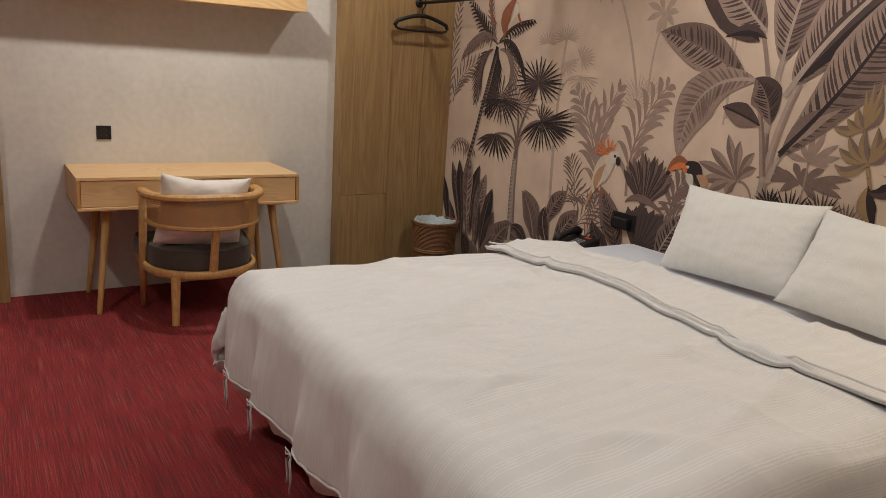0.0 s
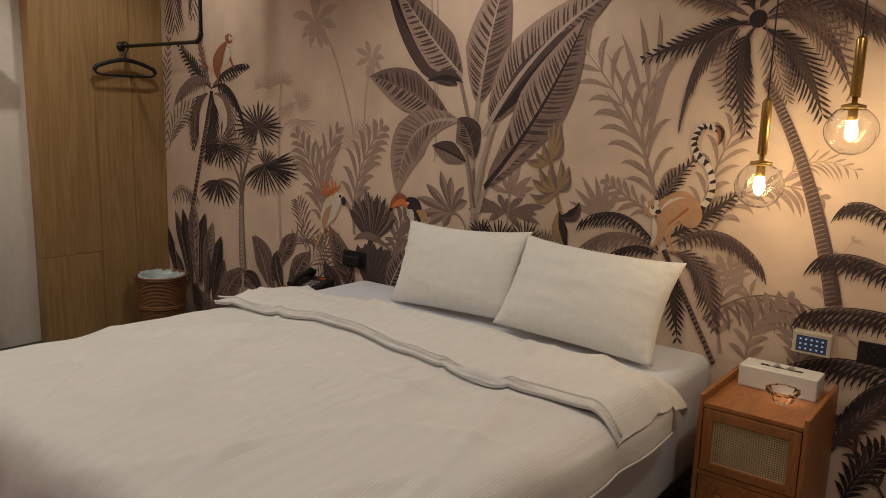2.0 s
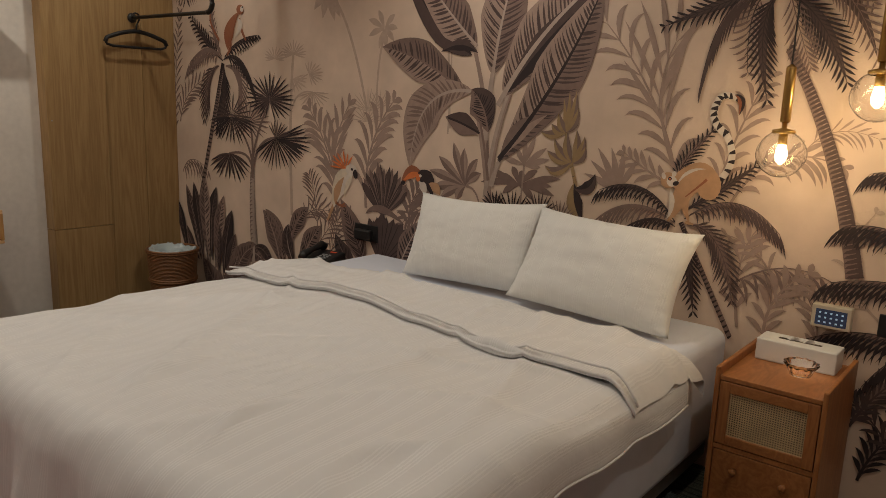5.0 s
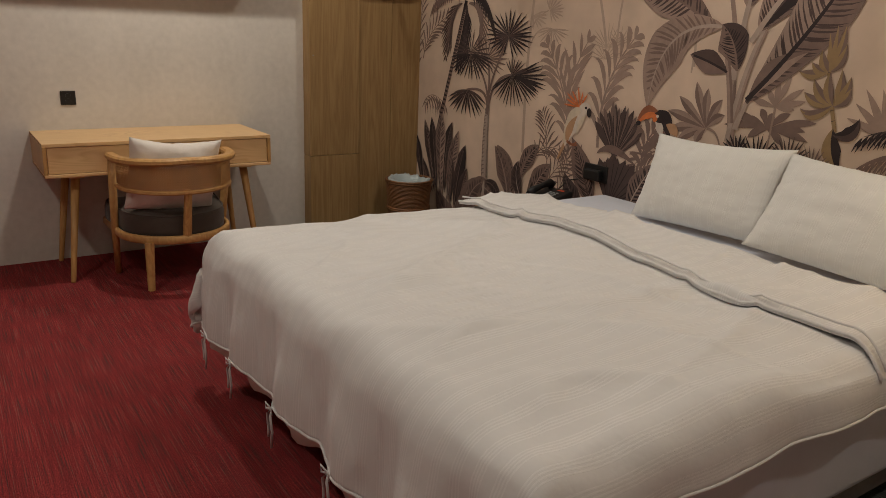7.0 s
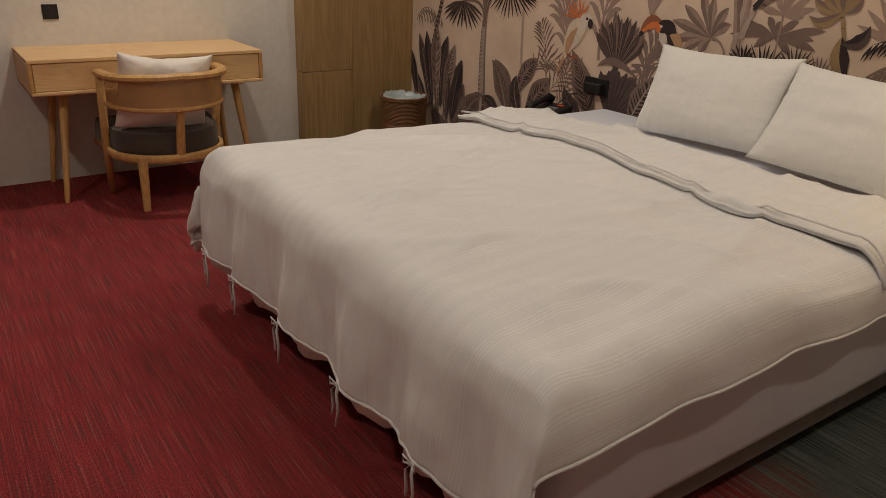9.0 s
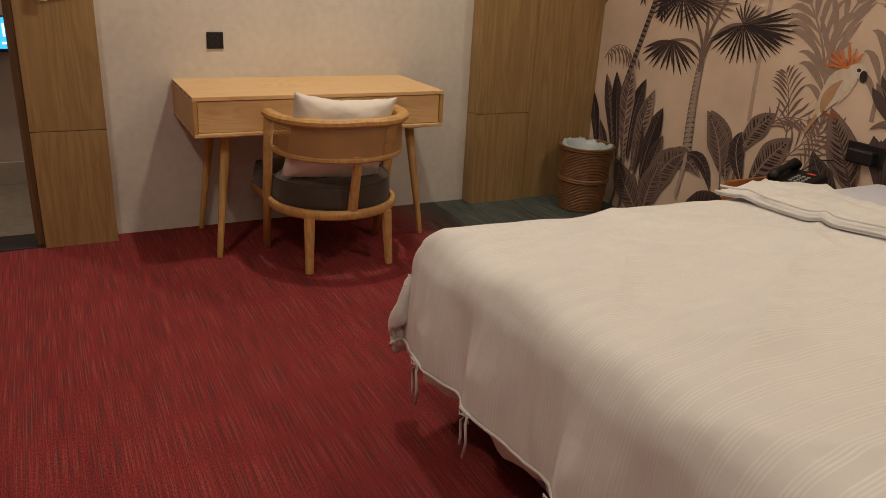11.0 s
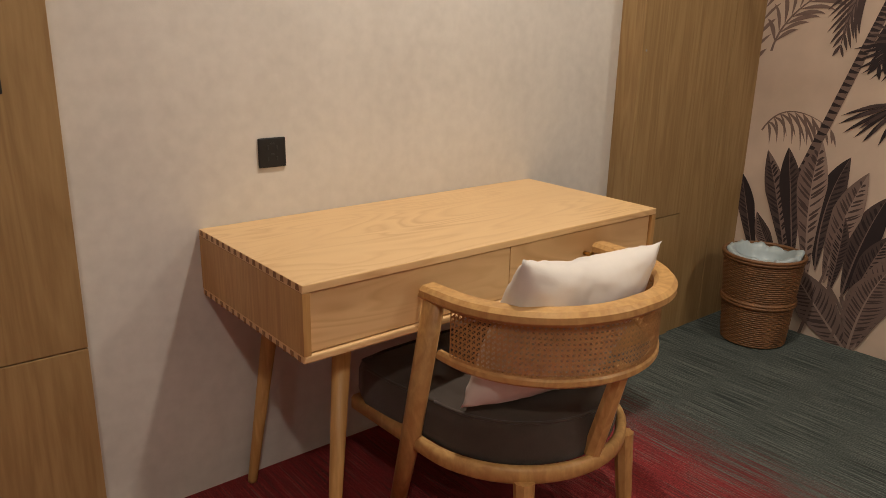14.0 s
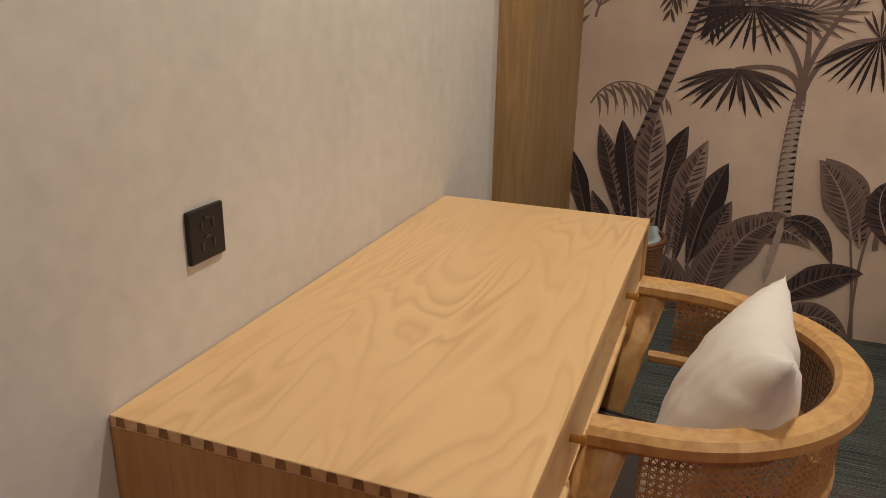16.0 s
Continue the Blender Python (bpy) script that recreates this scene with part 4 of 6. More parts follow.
cp = thing("room_control_panel", WX, -4.228, 0.712, "champagne room control panel with lit blue display", "control panel", rz=-90)
part("case", boxed(-0.064, 0.064, -0.034, 0.0, -0.041, 0.041, 0.004), M_CREAM, cp)
part("display", boxed(-0.050, 0.050, -0.0355, -0.034, -0.031, 0.026, 0.0004), M_LCD, cp)
for r in range(3):
    for k in range(5):
        part("mark", boxed(-0.0035, 0.0035, -0.0362, -0.0355, -0.003, 0.003), M_LCD_TXT, cp, m=pose(-0.036 + k * 0.018, 0, -0.02 + r * 0.017))
wall_socket(WX, -4.418, 0.71, -90, "square black socket plate beside the control panel", 0.098, 0.08)


# ---- pendants ----
def build_pendant(x, y, z, label):
    p = thing("pendant_lamp", x, y, z, label, "pendant lamp", "pendant lamps by the bed")
    bm = bmesh.new()
    rings = []
    for i in range(1, 25):
        th = math.pi * (0.10 + 0.90 * i / 24.5)
        r, h = 0.075 * math.sin(th), 0.075 * math.cos(th)
        rings.append([bm.verts.new((r * (1 + 0.028 * math.sin(8 * a + 5 * h / 0.075)) * math.cos(a), r * (1 + 0.028 * math.sin(8 * a + 5 * h / 0.075)) * math.sin(a), h)) for a in (2 * math.pi * k / 48 for k in range(48))])
    for a, b in zip(rings, rings[1:]):
        for k in range(48):
            bm.faces.new((a[k], b[k], b[(k + 1) % 48], a[(k + 1) % 48]))
    bm.faces.new(rings[-1])
    gl = part("globe", bm, M_GLASS, p, "rippled clear glass globe", True)
    so = gl.modifiers.new("thickness", "SOLIDIFY")
    so.thickness = 0.0025
    gl.visible_shadow = False
    part("cap", lathe(((0.034, 0.066), (0.036, 0.070), (0.034, 0.076), (0.008, 0.082), (0.008, 0.10)), 28), M_BRASS, p, "", True)
    part("tube", lathe(((0.0135, 0.10), (0.0155, 0.105), (0.0155, 0.268), (0.0135, 0.272), (0.004, 0.28)), 20), M_BRASS, p, "satin brass tube", True)
    part("socket", lathe(((0.014, 0.030), (0.014, 0.066)), 16), M_BRASS, p, "", True)
    b = part("bulb", lathe(((0.004, -0.034), (0.015, -0.022), (0.019, -0.004), (0.016, 0.014), (0.012, 0.030)), 20), M_BULB, p, "glowing warm bulb", True)
    b.visible_shadow = False
    part("cord", tube(((0, 0, 0.278), (0, 0, CEIL - z)), 0.0025, 8), M_BLACK, p)
    part("canopy", lathe(((0.045, CEIL - z - 0.02), (0.05, CEIL - z - 0.016), (0.05, CEIL - z)), 24), M_BRASS, p, "", True)
    d = bpy.data.lights.new("pendant_glow", "POINT")
    d.energy, d.color, d.shadow_soft_size = 1.4, (1.0, 0.70, 0.36), 0.018
    new("pendant_glow", d).matrix_world = pose(x, y, z - 0.005)


build_pendant(2.205, -4.067, 1.276, "lower globe pendant lamp with brass tube")
build_pendant(2.205, -4.317, 1.462, "higher globe pendant lamp with brass tube")

# ---- clothes rail and hanger ----
rail = thing("clothes_rail", 2.205, -0.5, 1.84, "black metal pipe clothes rail hung from the ceiling", "clothes rail")
bend = [(0, -0.42 - 0.05 * math.sin(a), 0.05 - 0.05 * math.cos(a)) for a in (radians(15 * i) for i in range(7))]
part("pipe", tube([(0, 0.40, 0)] + bend + [(0, -0.47, CEIL - 1.84)], 0.011, 12, up=Vector((1, 0, 0))), M_BLACK_METAL, rail, "", True)
part("wall_flange", lathe(((0.03, 0), (0.03, 0.006), (0.014, 0.012)), 20), M_BLACK_METAL, rail, "", True, pose(0, 0.403, 0, 90))
part("elbow", tube(bend, 0.0145, 12, up=Vector((1, 0, 0))), M_BLACK_METAL, rail, "", True)
part("ceiling_flange", lathe(((0.014, -0.012), (0.03, -0.006), (0.03, 0)), 20), M_BLACK_METAL, rail, "", True, pose(0, -0.47, CEIL - 1.84))

hg = thing("clothes_hanger", 2.20, -0.155, 1.84, "black plastic clothes hanger on the rail", "clothes hanger")
hook = [(0.026 * math.cos(a), 0, 0.0 + 0.026 * math.sin(a)) for a in (radians(200 - 22 * i) for i in range(12))] + [(0.0, 0, -0.05), (0, 0, -0.085)]
part("hook", tube(hook, 0.0055, 8, up=Vector((0, 1, 0))), M_BLACK, hg, "", True)
arm = []
for i in range(33):
    s = -1 + 2 * i / 32
    arm.append((0.205 * s, 0, -0.085 - 0.055 * abs(s) ** 1.7 - (0.02 if abs(s) > 0.97 else 0)))
part("shoulders", tube(arm, 0.013, 10, up=Vector((0, 1, 0)), flat=1.0), M_BLACK, hg, "", True)
bar = [(-0.205, 0, -0.150), (-0.195, 0, -0.172), (-0.16, 0, -0.182), (0, 0, -0.184), (0.16, 0, -0.182), (0.195, 0, -0.172), (0.205, 0, -0.150)]
part("trouser_bar", tube(bar, 0.008, 8, up=Vector((0, 1, 0))), M_BLACK, hg, "", True)

# ---- waste basket ----
wb = thing("waste_basket", 2.27, -0.36, 0, "round brown wicker waste basket beside the mural", "waste basket")
part("inner_wall", lathe(((0.122, 0.004), (0.150, 0.375), (0.146, 0.375), (0.118, 0.01)), 32), M_DARKBACK, wb)
rows_n = 40
bm = bmesh.new()
for k in range(rows_n):
    z = 0.008 + k * 0.0092
    R = 0.127 + 0.029 * z / 0.38
    ps = []
    for i in range(97):
        a = 2 * math.pi * i / 96
        ps.append(((R + 0.0016 * math.cos(24 * a + math.pi * (k % 2))) * math.cos(a), (R + 0.0016 * math.cos(24 * a + math.pi * (k % 2))) * math.sin(a), z))
    tube(ps, 0.0048, 5, bm, cap=False)
wv = part("weave", bm, M_WICKER, wb, "woven brown wicker strands", True)
wv["kind"] = "stuff"
for z, R in ((0.385, 0.160), (0.372, 0.158), (0.195, 0.146), (0.183, 0.146)):
    part("rim", tube([((R + 0.002 * math.sin(40 * a)) * math.cos(a), (R + 0.002 * math.sin(40 * a)) * math.sin(a), z) for a in (2 * math.pi * i / 120 for i in range(121))], 0.0075, 6, cap=False), M_WICKER, wb, "", True)
bm = bmesh.new()
rings = []
for r, z in ((0.135, 0.30), (0.144, 0.375), (0.146, 0.388), (0.138, 0.395), (0.118, 0.392), (0.108, 0.36), (0.08, 0.30), (0.0, 0.28)):
    ring = []
    for i in range(72):
        a = 2 * math.pi * i / 72
        k = noise.noise(Vector((math.cos(a) * 3.2, math.sin(a) * 3.2, z * 9)))
        k2 = noise.noise(Vector((math.cos(a) * 9, math.sin(a) * 9, z * 20)))
        ring.append(bm.verts.new((r * (1 + 0.10 * k * (z > 0.38)) * math.cos(a) + 0.001, r * (1 + 0.10 * k * (z > 0.38)) * math.sin(a), z + (0.018 * k + 0.012 * k2) * (z > 0.38))))
    rings.append(ring)
for a, b in zip(rings, rings[1:]):
    for i in range(72):
        bm.faces.new((a[i], a[(i + 1) % 72], b[(i + 1) % 72], b[i]))
part("bin_liner", bm, M_BAG, wb, "crumpled pale blue plastic liner", True)

# ---- painted mural: flat shapes on the wall, in wall coordinates h (along the wall, from the corner) and z ----
TONES = {
    "haze": (0.44, 0.330, 0.262), "pale": (0.315, 0.222, 0.182), "mid": (0.190, 0.126, 0.106), "dark": (0.075, 0.047, 0.043),
    "deep": (0.026, 0.016, 0.017), "rib": (0.40, 0.31, 0.26), "olive": (0.30, 0.20, 0.10), "cream": (0.62, 0.52, 0.40),
    "orange": (0.62, 0.17, 0.045), "tan": (0.44, 0.255, 0.14), "rust": (0.27, 0.095, 0.045), "bone": (0.60, 0.52, 0.45)}
TONE_NAMES = list(TONES)
TONE_MATS = [plain("mural_" + k, c, 0.8, var=0.16, scale=38, bump=0.15, bump_scale=250) for k, c in TONES.items()]
LAYER = [0]


class Motif:
    """One painted plant or figure: flat faces of several tones in one mesh."""

    def __init__(self, name, label):
        self.name, self.label, self.v, self.f, self.t = name, label, [], [], []

    def face(self, pts, tone, lift=0):
        x = WX - 0.0006 - (LAYER[0] + lift) * 0.000008
        b = len(self.v)
        self.v += [(x, -h, z) for h, z in pts]
        self.f.append(tuple(range(b, b + len(pts))))
        self.t.append(TONE_NAMES.index(tone))

    def strip(self, left, right, tone, lift=0):
        for i in range(len(left) - 1):
            q = [left[i], left[i + 1], right[i + 1], right[i]]
            self.face([p for k, p in enumerate(q) if p != q[k - 1]], tone, lift)

    def done(self):
        me = bpy.data.meshes.new(self.name)
        me.from_pydata(self.v, [], self.f)
        for m in TONE_MATS:
            me.materials.append(m)
        me.polygons.foreach_set("material_index", self.t)
        ob = new(self.name, me)
        ob.parent = wall_east
        ob["label"] = self.label


def spine(p, n):
    """Points and tangents of a stroke that runs through three points."""
    (x0, y0), (xm, ym), (x1, y1) = p
    cx, cy = 2 * xm - (x0 + x1) / 2, 2 * ym - (y0 + y1) / 2
    out = []
    for i in range(n + 1):
        t = i / n
        x = (1 - t) ** 2 * x0 + 2 * t * (1 - t) * cx + t * t * x1
        y = (1 - t) ** 2 * y0 + 2 * t * (1 - t) * cy + t * t * y1
        tx, ty = 2 * (1 - t) * (cx - x0) + 2 * t * (x1 - cx), 2 * (1 - t) * (cy - y0) + 2 * t * (y1 - cy)
        k = math.hypot(tx, ty) or 1
        out.append((x, y, tx / k, ty / k))
    return out


def offset(s, ws):
    return [(x - ty * k, y + tx * k) for (x, y, tx, ty), k in zip(s, ws)]


def stem(m, p, w, tone="mid", taper=0.6, n=14, rings=0, ring_tone="dark", ring=0.35, shade=""):
    """A stalk, trunk or limb; rings are scale marks or bands across it, shade a darker flank."""
    LAYER[0] += 1
    s = spine(p, n)
    ws = [w / 2 * (1 - (1 - taper) * i / n) for i in range(n + 1)]
    m.strip(offset(s, ws), offset(s, [-k for k in ws]), tone)
    if shade:
        m.strip(offset(s, [-k * 0.1 for k in ws]), offset(s, [-k for k in ws]), shade, 0.4)
    if rings:
        r = spine(p, rings)
        for i, (x, y, tx, ty) in enumerate(r):
            k = w / 2 * (1 - (1 - taper) * i / rings)
            e = k * ring
            m.face([(x - ty * k, y + tx * k), (x + ty * k, y - tx * k), (x + ty * k * 0.9 + tx * e, y - tx * k * 0.9 + ty * e), (x - ty * k * 0.6 + tx * e * 0.5, y + tx * k * 0.6 + ty * e * 0.5)], ring_tone, 0.8)


def swell(t, peak):
    return (t / peak) ** 0.7 if t < peak else max(0.0, 1 - ((t - peak) / (1 - peak)) ** 1.8)


def blade(m, p, w, tone="mid", peak=0.45, rib="", n=12, half=""):
    """A single pointed leaf, feather or limb."""
    LAYER[0] += 1
    s = spine(p, n)
    ws = [w / 2 * swell(i / n, peak) for i in range(n + 1)]
    c = [(x, y) for x, y, tx, ty in s]
    m.strip(offset(s, ws), c, tone)
    m.strip(c, offset(s, [-k for k in ws]), half or tone)
    if rib:
        m.strip(offset(s[:-1], [w * 0.045] * n), offset(s[:-1], [-w * 0.045] * n), rib, 0.6)


def broad_leaf(m, p, w, tone="pale", vein="dark", rib="rib", nv=24, half="", peak=0.42, fore=0.75, thick=0.5):
    """A wide leaf with tapered, slanted veins on both sides of its midrib."""
    blade(m, p, w, tone, peak, "", 24, half)
    LAYER[0] += 1
    s = spine(p, 90)
    L = sum(math.hypot(s[i + 1][0] - s[i][0], s[i + 1][1] - s[i][1]) for i in range(90))
    rnd = random.Random(int(1000 * (p[0][0] + p[2][1])))
    for k in range(1, nv):
        t0 = k / nv * 0.9 + 0.015
        for sg in (1, -1):
            t = t0 + rnd.uniform(-0.3, 0.3) / nv
            x, y, tx, ty = s[int(t * 90)]
            te = min(0.99, t + 0.5 * fore * w * swell(t, peak) / L)
            r = w / 2 * swell(te, peak) * rnd.uniform(0.84, 0.99)
            fy = r * fore
            f = L / nv * thick * rnd.uniform(0.7, 1.2)
            q = []
            for a, c in ((0, 0), (0.35, 0.22), (0.7, 0.56), (1, 1)):
                q.append((x - sg * ty * r * a + tx * fy * c, y + sg * tx * r * a + ty * fy * c))
            for a, c, g in ((0.7, 0.56, 0.8), (0.35, 0.22, 1), (0, 0, 0.45)):
                q.append((x - sg * ty * r * a + tx * (fy * c + f * g), y + sg * tx * r * a + ty * (fy * c + f * g)))
            m.face(q, vein)
    LAYER[0] += 1
    s = spine(p, 20)
    ws = [w * 0.032 * (1.15 - i / 20) for i in range(21)]
    m.strip(offset(s, ws), offset(s, [-k for k in ws]), rib, 0.2)


def frond(m, p, length=0.12, n=14, tone="mid", w=0.012, droop=0.2, rib="", start=0.08, sweep=0.75, tail=0.35, curl=0.12, hang=False, body=""):
    """A palm frond or fern: curved leaflets along a bowed rib, on both sides, or all falling below it."""
    LAYER[0] += 1
    s = spine(p, n)
    rnd = random.Random(int(1000 * (p[0][0] * 3 + p[2][0] + p[2][1])))
    if body:
        b = spine(p, 16)
        ws = [length * 0.2 * swell(min(1, 0.03 + i / 16.5), 0.5) for i in range(17)]
        low = [(x + tx * k * 0.5, y + ty * k * 0.5 - k) for (x, y, tx, ty), k in zip(b, ws)] if hang else offset(b, [-k for k in ws])
        m.strip([(x, y) for x, y, tx, ty in b] if hang else offset(b, ws), low, body, -0.5)
    for i, (x, y, tx, ty) in enumerate(s):
        t = i / n
        if t < start:
            continue
        k = length * (0.62 + 0.38 * math.sin(min(1, t / 0.55) * math.pi / 2)) * (1 if t < 0.55 else 1 - (1 - tail) * (t - 0.55) / 0.45) * rnd.uniform(0.86, 1.12)
        for sg in (1, -1):
            if hang:
                dx, dy = tx * (0.62 + 0.25 * sg), ty * (0.62 + 0.25 * sg) - 0.85
            else:
                dx, dy = -sg * ty * (1 - sweep * 0.45) + tx * sweep, sg * tx * (1 - sweep * 0.45) + ty * sweep
            ex, ey = x + dx * k, y + dy * k - droop * k
            mx, my = (x + ex) / 2 + tx * k * curl * (0.6 if hang else 1), (y + ey) / 2 + ty * k * curl + droop * k * 0.3
            blade(m, ((x, y), (mx, my), (ex, ey)), w * rnd.uniform(0.8, 1.15), tone, 0.4, "", 6)
            LAYER[0] -= 0.75
    LAYER[0] += 1
    stem(m, p, w * 0.6, rib or tone, 0.3, 14)


def fan(m, c, rh, rz, a0, a1, n=15, tone="dark", w=0.016, droop=0.0, other="", peak=0.6):
    """A fan-palm leaf: narrow blades spread from one point."""
    LAYER[0] += 1
    rnd = random.Random(int(1000 * (c[0] + c[1])))
    for i in range(n):
        a = radians(a0 + (a1 - a0) * i / (n - 1) + rnd.uniform(-2, 2))
        k = (0.84 + 0.16 * math.sin(math.pi * i / (n - 1))) * rnd.uniform(0.9, 1.05)
        ex, ey = k * rh * math.cos(a), k * rz * math.sin(a)
        d = droop * k * rz * abs(math.cos(a))
        blade(m, (c, (c[0] + ex * 0.5, c[1] + ey * 0.5), (c[0] + ex, c[1] + ey - d)), w * rnd.uniform(0.85, 1.1), other if other and i % 2 else tone, peak, "", 6)
        LAYER[0] -= 0.7


def blob(m, c, rx, rz, rot=0, tone="tan", n=20):
    LAYER[0] += 1
    ca, sa = math.cos(radians(rot)), math.sin(radians(rot))
    m.face([(c[0] + rx * math.cos(a) * ca - rz * math.sin(a) * sa, c[1] + rx * math.cos(a) * sa + rz * math.sin(a) * ca) for a in (2 * math.pi * i / n for i in range(n))], tone)


mo = Motif("painted_hazy_palms", "faint far palms of the mural")
stem(mo, ((1.600, 1.950), (1.761, 1.751), (1.907, 1.341)), 0.0179, tone='haze', taper=0.9)
blade(mo, ((1.600, 1.947), (1.507, 1.984), (1.410, 1.992)), 0.0561, tone='haze', peak=0.55)
blade(mo, ((1.600, 1.947), (1.547, 1.919), (1.492, 1.860)), 0.0558, tone='haze', peak=0.55)
blade(mo, ((1.600, 1.947), (1.589, 2.049), (1.577, 2.121)), 0.0549, tone='haze', peak=0.55)
blade(mo, ((1.600, 1.947), (1.621, 2.055), (1.640, 2.133)), 0.0545, tone='haze', peak=0.55)
blade(mo, ((1.600, 1.947), (1.691, 2.001), (1.778, 2.024)), 0.0538, tone='haze', peak=0.55)
blade(mo, ((1.600, 1.947), (1.685, 1.942), (1.768, 1.908)), 0.0540, tone='haze', peak=0.55)
blade(mo, ((1.600, 1.947), (1.651, 1.894), (1.701, 1.812)), 0.0546, tone='haze', peak=0.55)
blade(mo, ((1.600, 1.947), (1.581, 1.895), (1.561, 1.811)), 0.0555, tone='haze', peak=0.55)
blade(mo, ((1.600, 1.947), (1.628, 1.886), (1.656, 1.796)), 0.0549, tone='haze', peak=0.55)
stem(mo, ((2.016, 1.686), (1.987, 1.542), (1.978, 1.361)), 0.0138, tone='haze', taper=0.9)
blade(mo, ((2.025, 1.742), (1.968, 1.777), (1.911, 1.795)), 0.0341, tone='haze', peak=0.55)
blade(mo, ((2.025, 1.742), (2.003, 1.798), (1.981, 1.838)), 0.0338, tone='haze', peak=0.55)
blade(mo, ((2.025, 1.742), (2.061, 1.786), (2.096, 1.813)), 0.0334, tone='haze', peak=0.55)
blade(mo, ((2.025, 1.742), (1.970, 1.736), (1.914, 1.711)), 0.0342, tone='haze', peak=0.55)
blade(mo, ((2.025, 1.742), (2.070, 1.752), (2.116, 1.745)), 0.0333, tone='haze', peak=0.55)
blade(mo, ((2.025, 1.742), (2.033, 1.702), (2.040, 1.645)), 0.0337, tone='haze', peak=0.55)
blade(mo, ((2.025, 1.742), (2.006, 1.703), (1.988, 1.646)), 0.0339, tone='haze', peak=0.55)
blade(mo, ((2.025, 1.742), (2.059, 1.722), (2.092, 1.684)), 0.0335, tone='haze', peak=0.55)
fan(mo, (1.916, 1.330), 0.177, 0.125, 20, 165, 13, w=0.0062, tone='haze')
fan(mo, (1.907, 1.276), 0.144, 0.102, 10, 170, 11, w=0.0063, tone='haze')
fan(mo, (1.999, 1.356), 0.123, 0.088, 20, 150, 9, w=0.0061, tone='haze')
stem(mo, ((1.316, 1.632), (1.288, 1.218), (1.297, 0.700)), 0.0205, tone='haze', taper=1.2)
fan(mo, (1.316, 1.625), 0.129, 0.083, -15, 195, 15, w=0.0105, tone='haze')
fan(mo, (1.147, 1.601), 0.115, 0.072, -10, 190, 12, w=0.0109, tone='haze')
fan(mo, (1.450, 1.517), 0.125, 0.082, -75, 110, 12, w=0.0120, tone='haze')
stem(mo, ((1.289, 1.397), (1.351, 1.472), (1.440, 1.517)), 0.0119, tone='haze')
fan(mo, (1.312, 1.491), 0.140, 0.090, -100, 20, 8, w=0.0123, tone='haze')
stem(mo, ((1.301, 1.323), (1.369, 1.405), (1.481, 1.420)), 0.0119, tone='haze')
fan(mo, (1.481, 1.420), 0.163, 0.107, -160, -5, 12, w=0.0103, tone='haze')
stem(mo, ((2.412, 2.071), (2.438, 1.756), (2.470, 1.271)), 0.0122, tone='haze', taper=1.1)
stem(mo, ((2.447, 2.068), (2.466, 1.702), (2.459, 1.243)), 0.0091, tone='haze', taper=1)
mo.done()
mo = Motif("painted_corner_fronds", "soft fronds at the corner edge of the mural")
frond(mo, ((0.285, 2.396), (0.259, 2.224), (0.255, 2.005)), 0.209, 8, w=0.0166, tone='dark', droop=0.3, sweep=0.9)
frond(mo, ((0.377, 2.352), (0.449, 2.226), (0.462, 2.063)), 0.138, 6, w=0.0138, tone='dark', droop=0.4, sweep=0.9)
frond(mo, ((0.055, 1.026), (0.109, 1.505), (0.184, 1.937)), 0.111, 17, w=0.0152, tone='mid', droop=-0.1)
frond(mo, ((0.145, 1.196), (0.239, 1.365), (0.461, 1.492)), 0.169, 10, w=0.0174, tone='mid', droop=0.05)
frond(mo, ((0.153, 0.859), (0.268, 0.952), (0.446, 0.898)), 0.132, 9, w=0.0127, tone='mid', droop=0.4, hang=True)
mo.done()
mo = Motif("painted_pale_ferns", "pale ferns behind the birds of the mural")
frond(mo, ((1.688, 0.746), (1.628, 1.044), (1.464, 1.315)), 0.246, 9, w=0.0339, tone='pale', droop=0.1, sweep=0.8, curl=0.2)
frond(mo, ((1.681, 0.857), (1.667, 1.110), (1.769, 1.355)), 0.198, 6, w=0.0304, tone='pale', droop=0.0, sweep=1, curl=0.1)
frond(mo, ((1.912, 0.819), (1.940, 1.127), (2.092, 1.382)), 0.207, 9, w=0.0343, tone='pale', droop=0.05, sweep=0.75, curl=0.22)
frond(mo, ((1.525, 0.644), (1.500, 0.823), (1.455, 0.950)), 0.144, 9, w=0.0120, tone='mid', droop=0.05)
frond(mo, ((1.387, 0.660), (1.489, 0.755), (1.656, 0.758)), 0.137, 8, w=0.0121, tone='mid', droop=0.1)
frond(mo, ((1.482, 0.470), (1.607, 0.654), (1.770, 0.771)), 0.159, 10, w=0.0119, tone='mid', droop=0.1)
frond(mo, ((1.604, 0.489), (1.677, 0.631), (1.680, 0.793)), 0.133, 8, w=0.0117, tone='mid', droop=0.05)
frond(mo, ((2.233, 0.706), (2.232, 0.854), (2.300, 0.972)), 0.156, 6, w=0.0299, tone='mid', droop=0.2, curl=0.2)
frond(mo, ((2.403, 0.859), (2.271, 0.844), (2.145, 0.730)), 0.115, 7, w=0.0152, tone='mid', droop=0.2)
blade(mo, ((2.580, 1.004), (2.472, 0.999), (2.375, 0.979)), 0.0477, tone='mid', peak=0.6, half='pale')
blade(mo, ((2.580, 1.004), (2.461, 1.040), (2.352, 1.063)), 0.0477, tone='mid', peak=0.6, half='pale')
blade(mo, ((2.580, 1.004), (2.489, 1.076), (2.410, 1.135)), 0.0472, tone='mid', peak=0.6, half='pale')
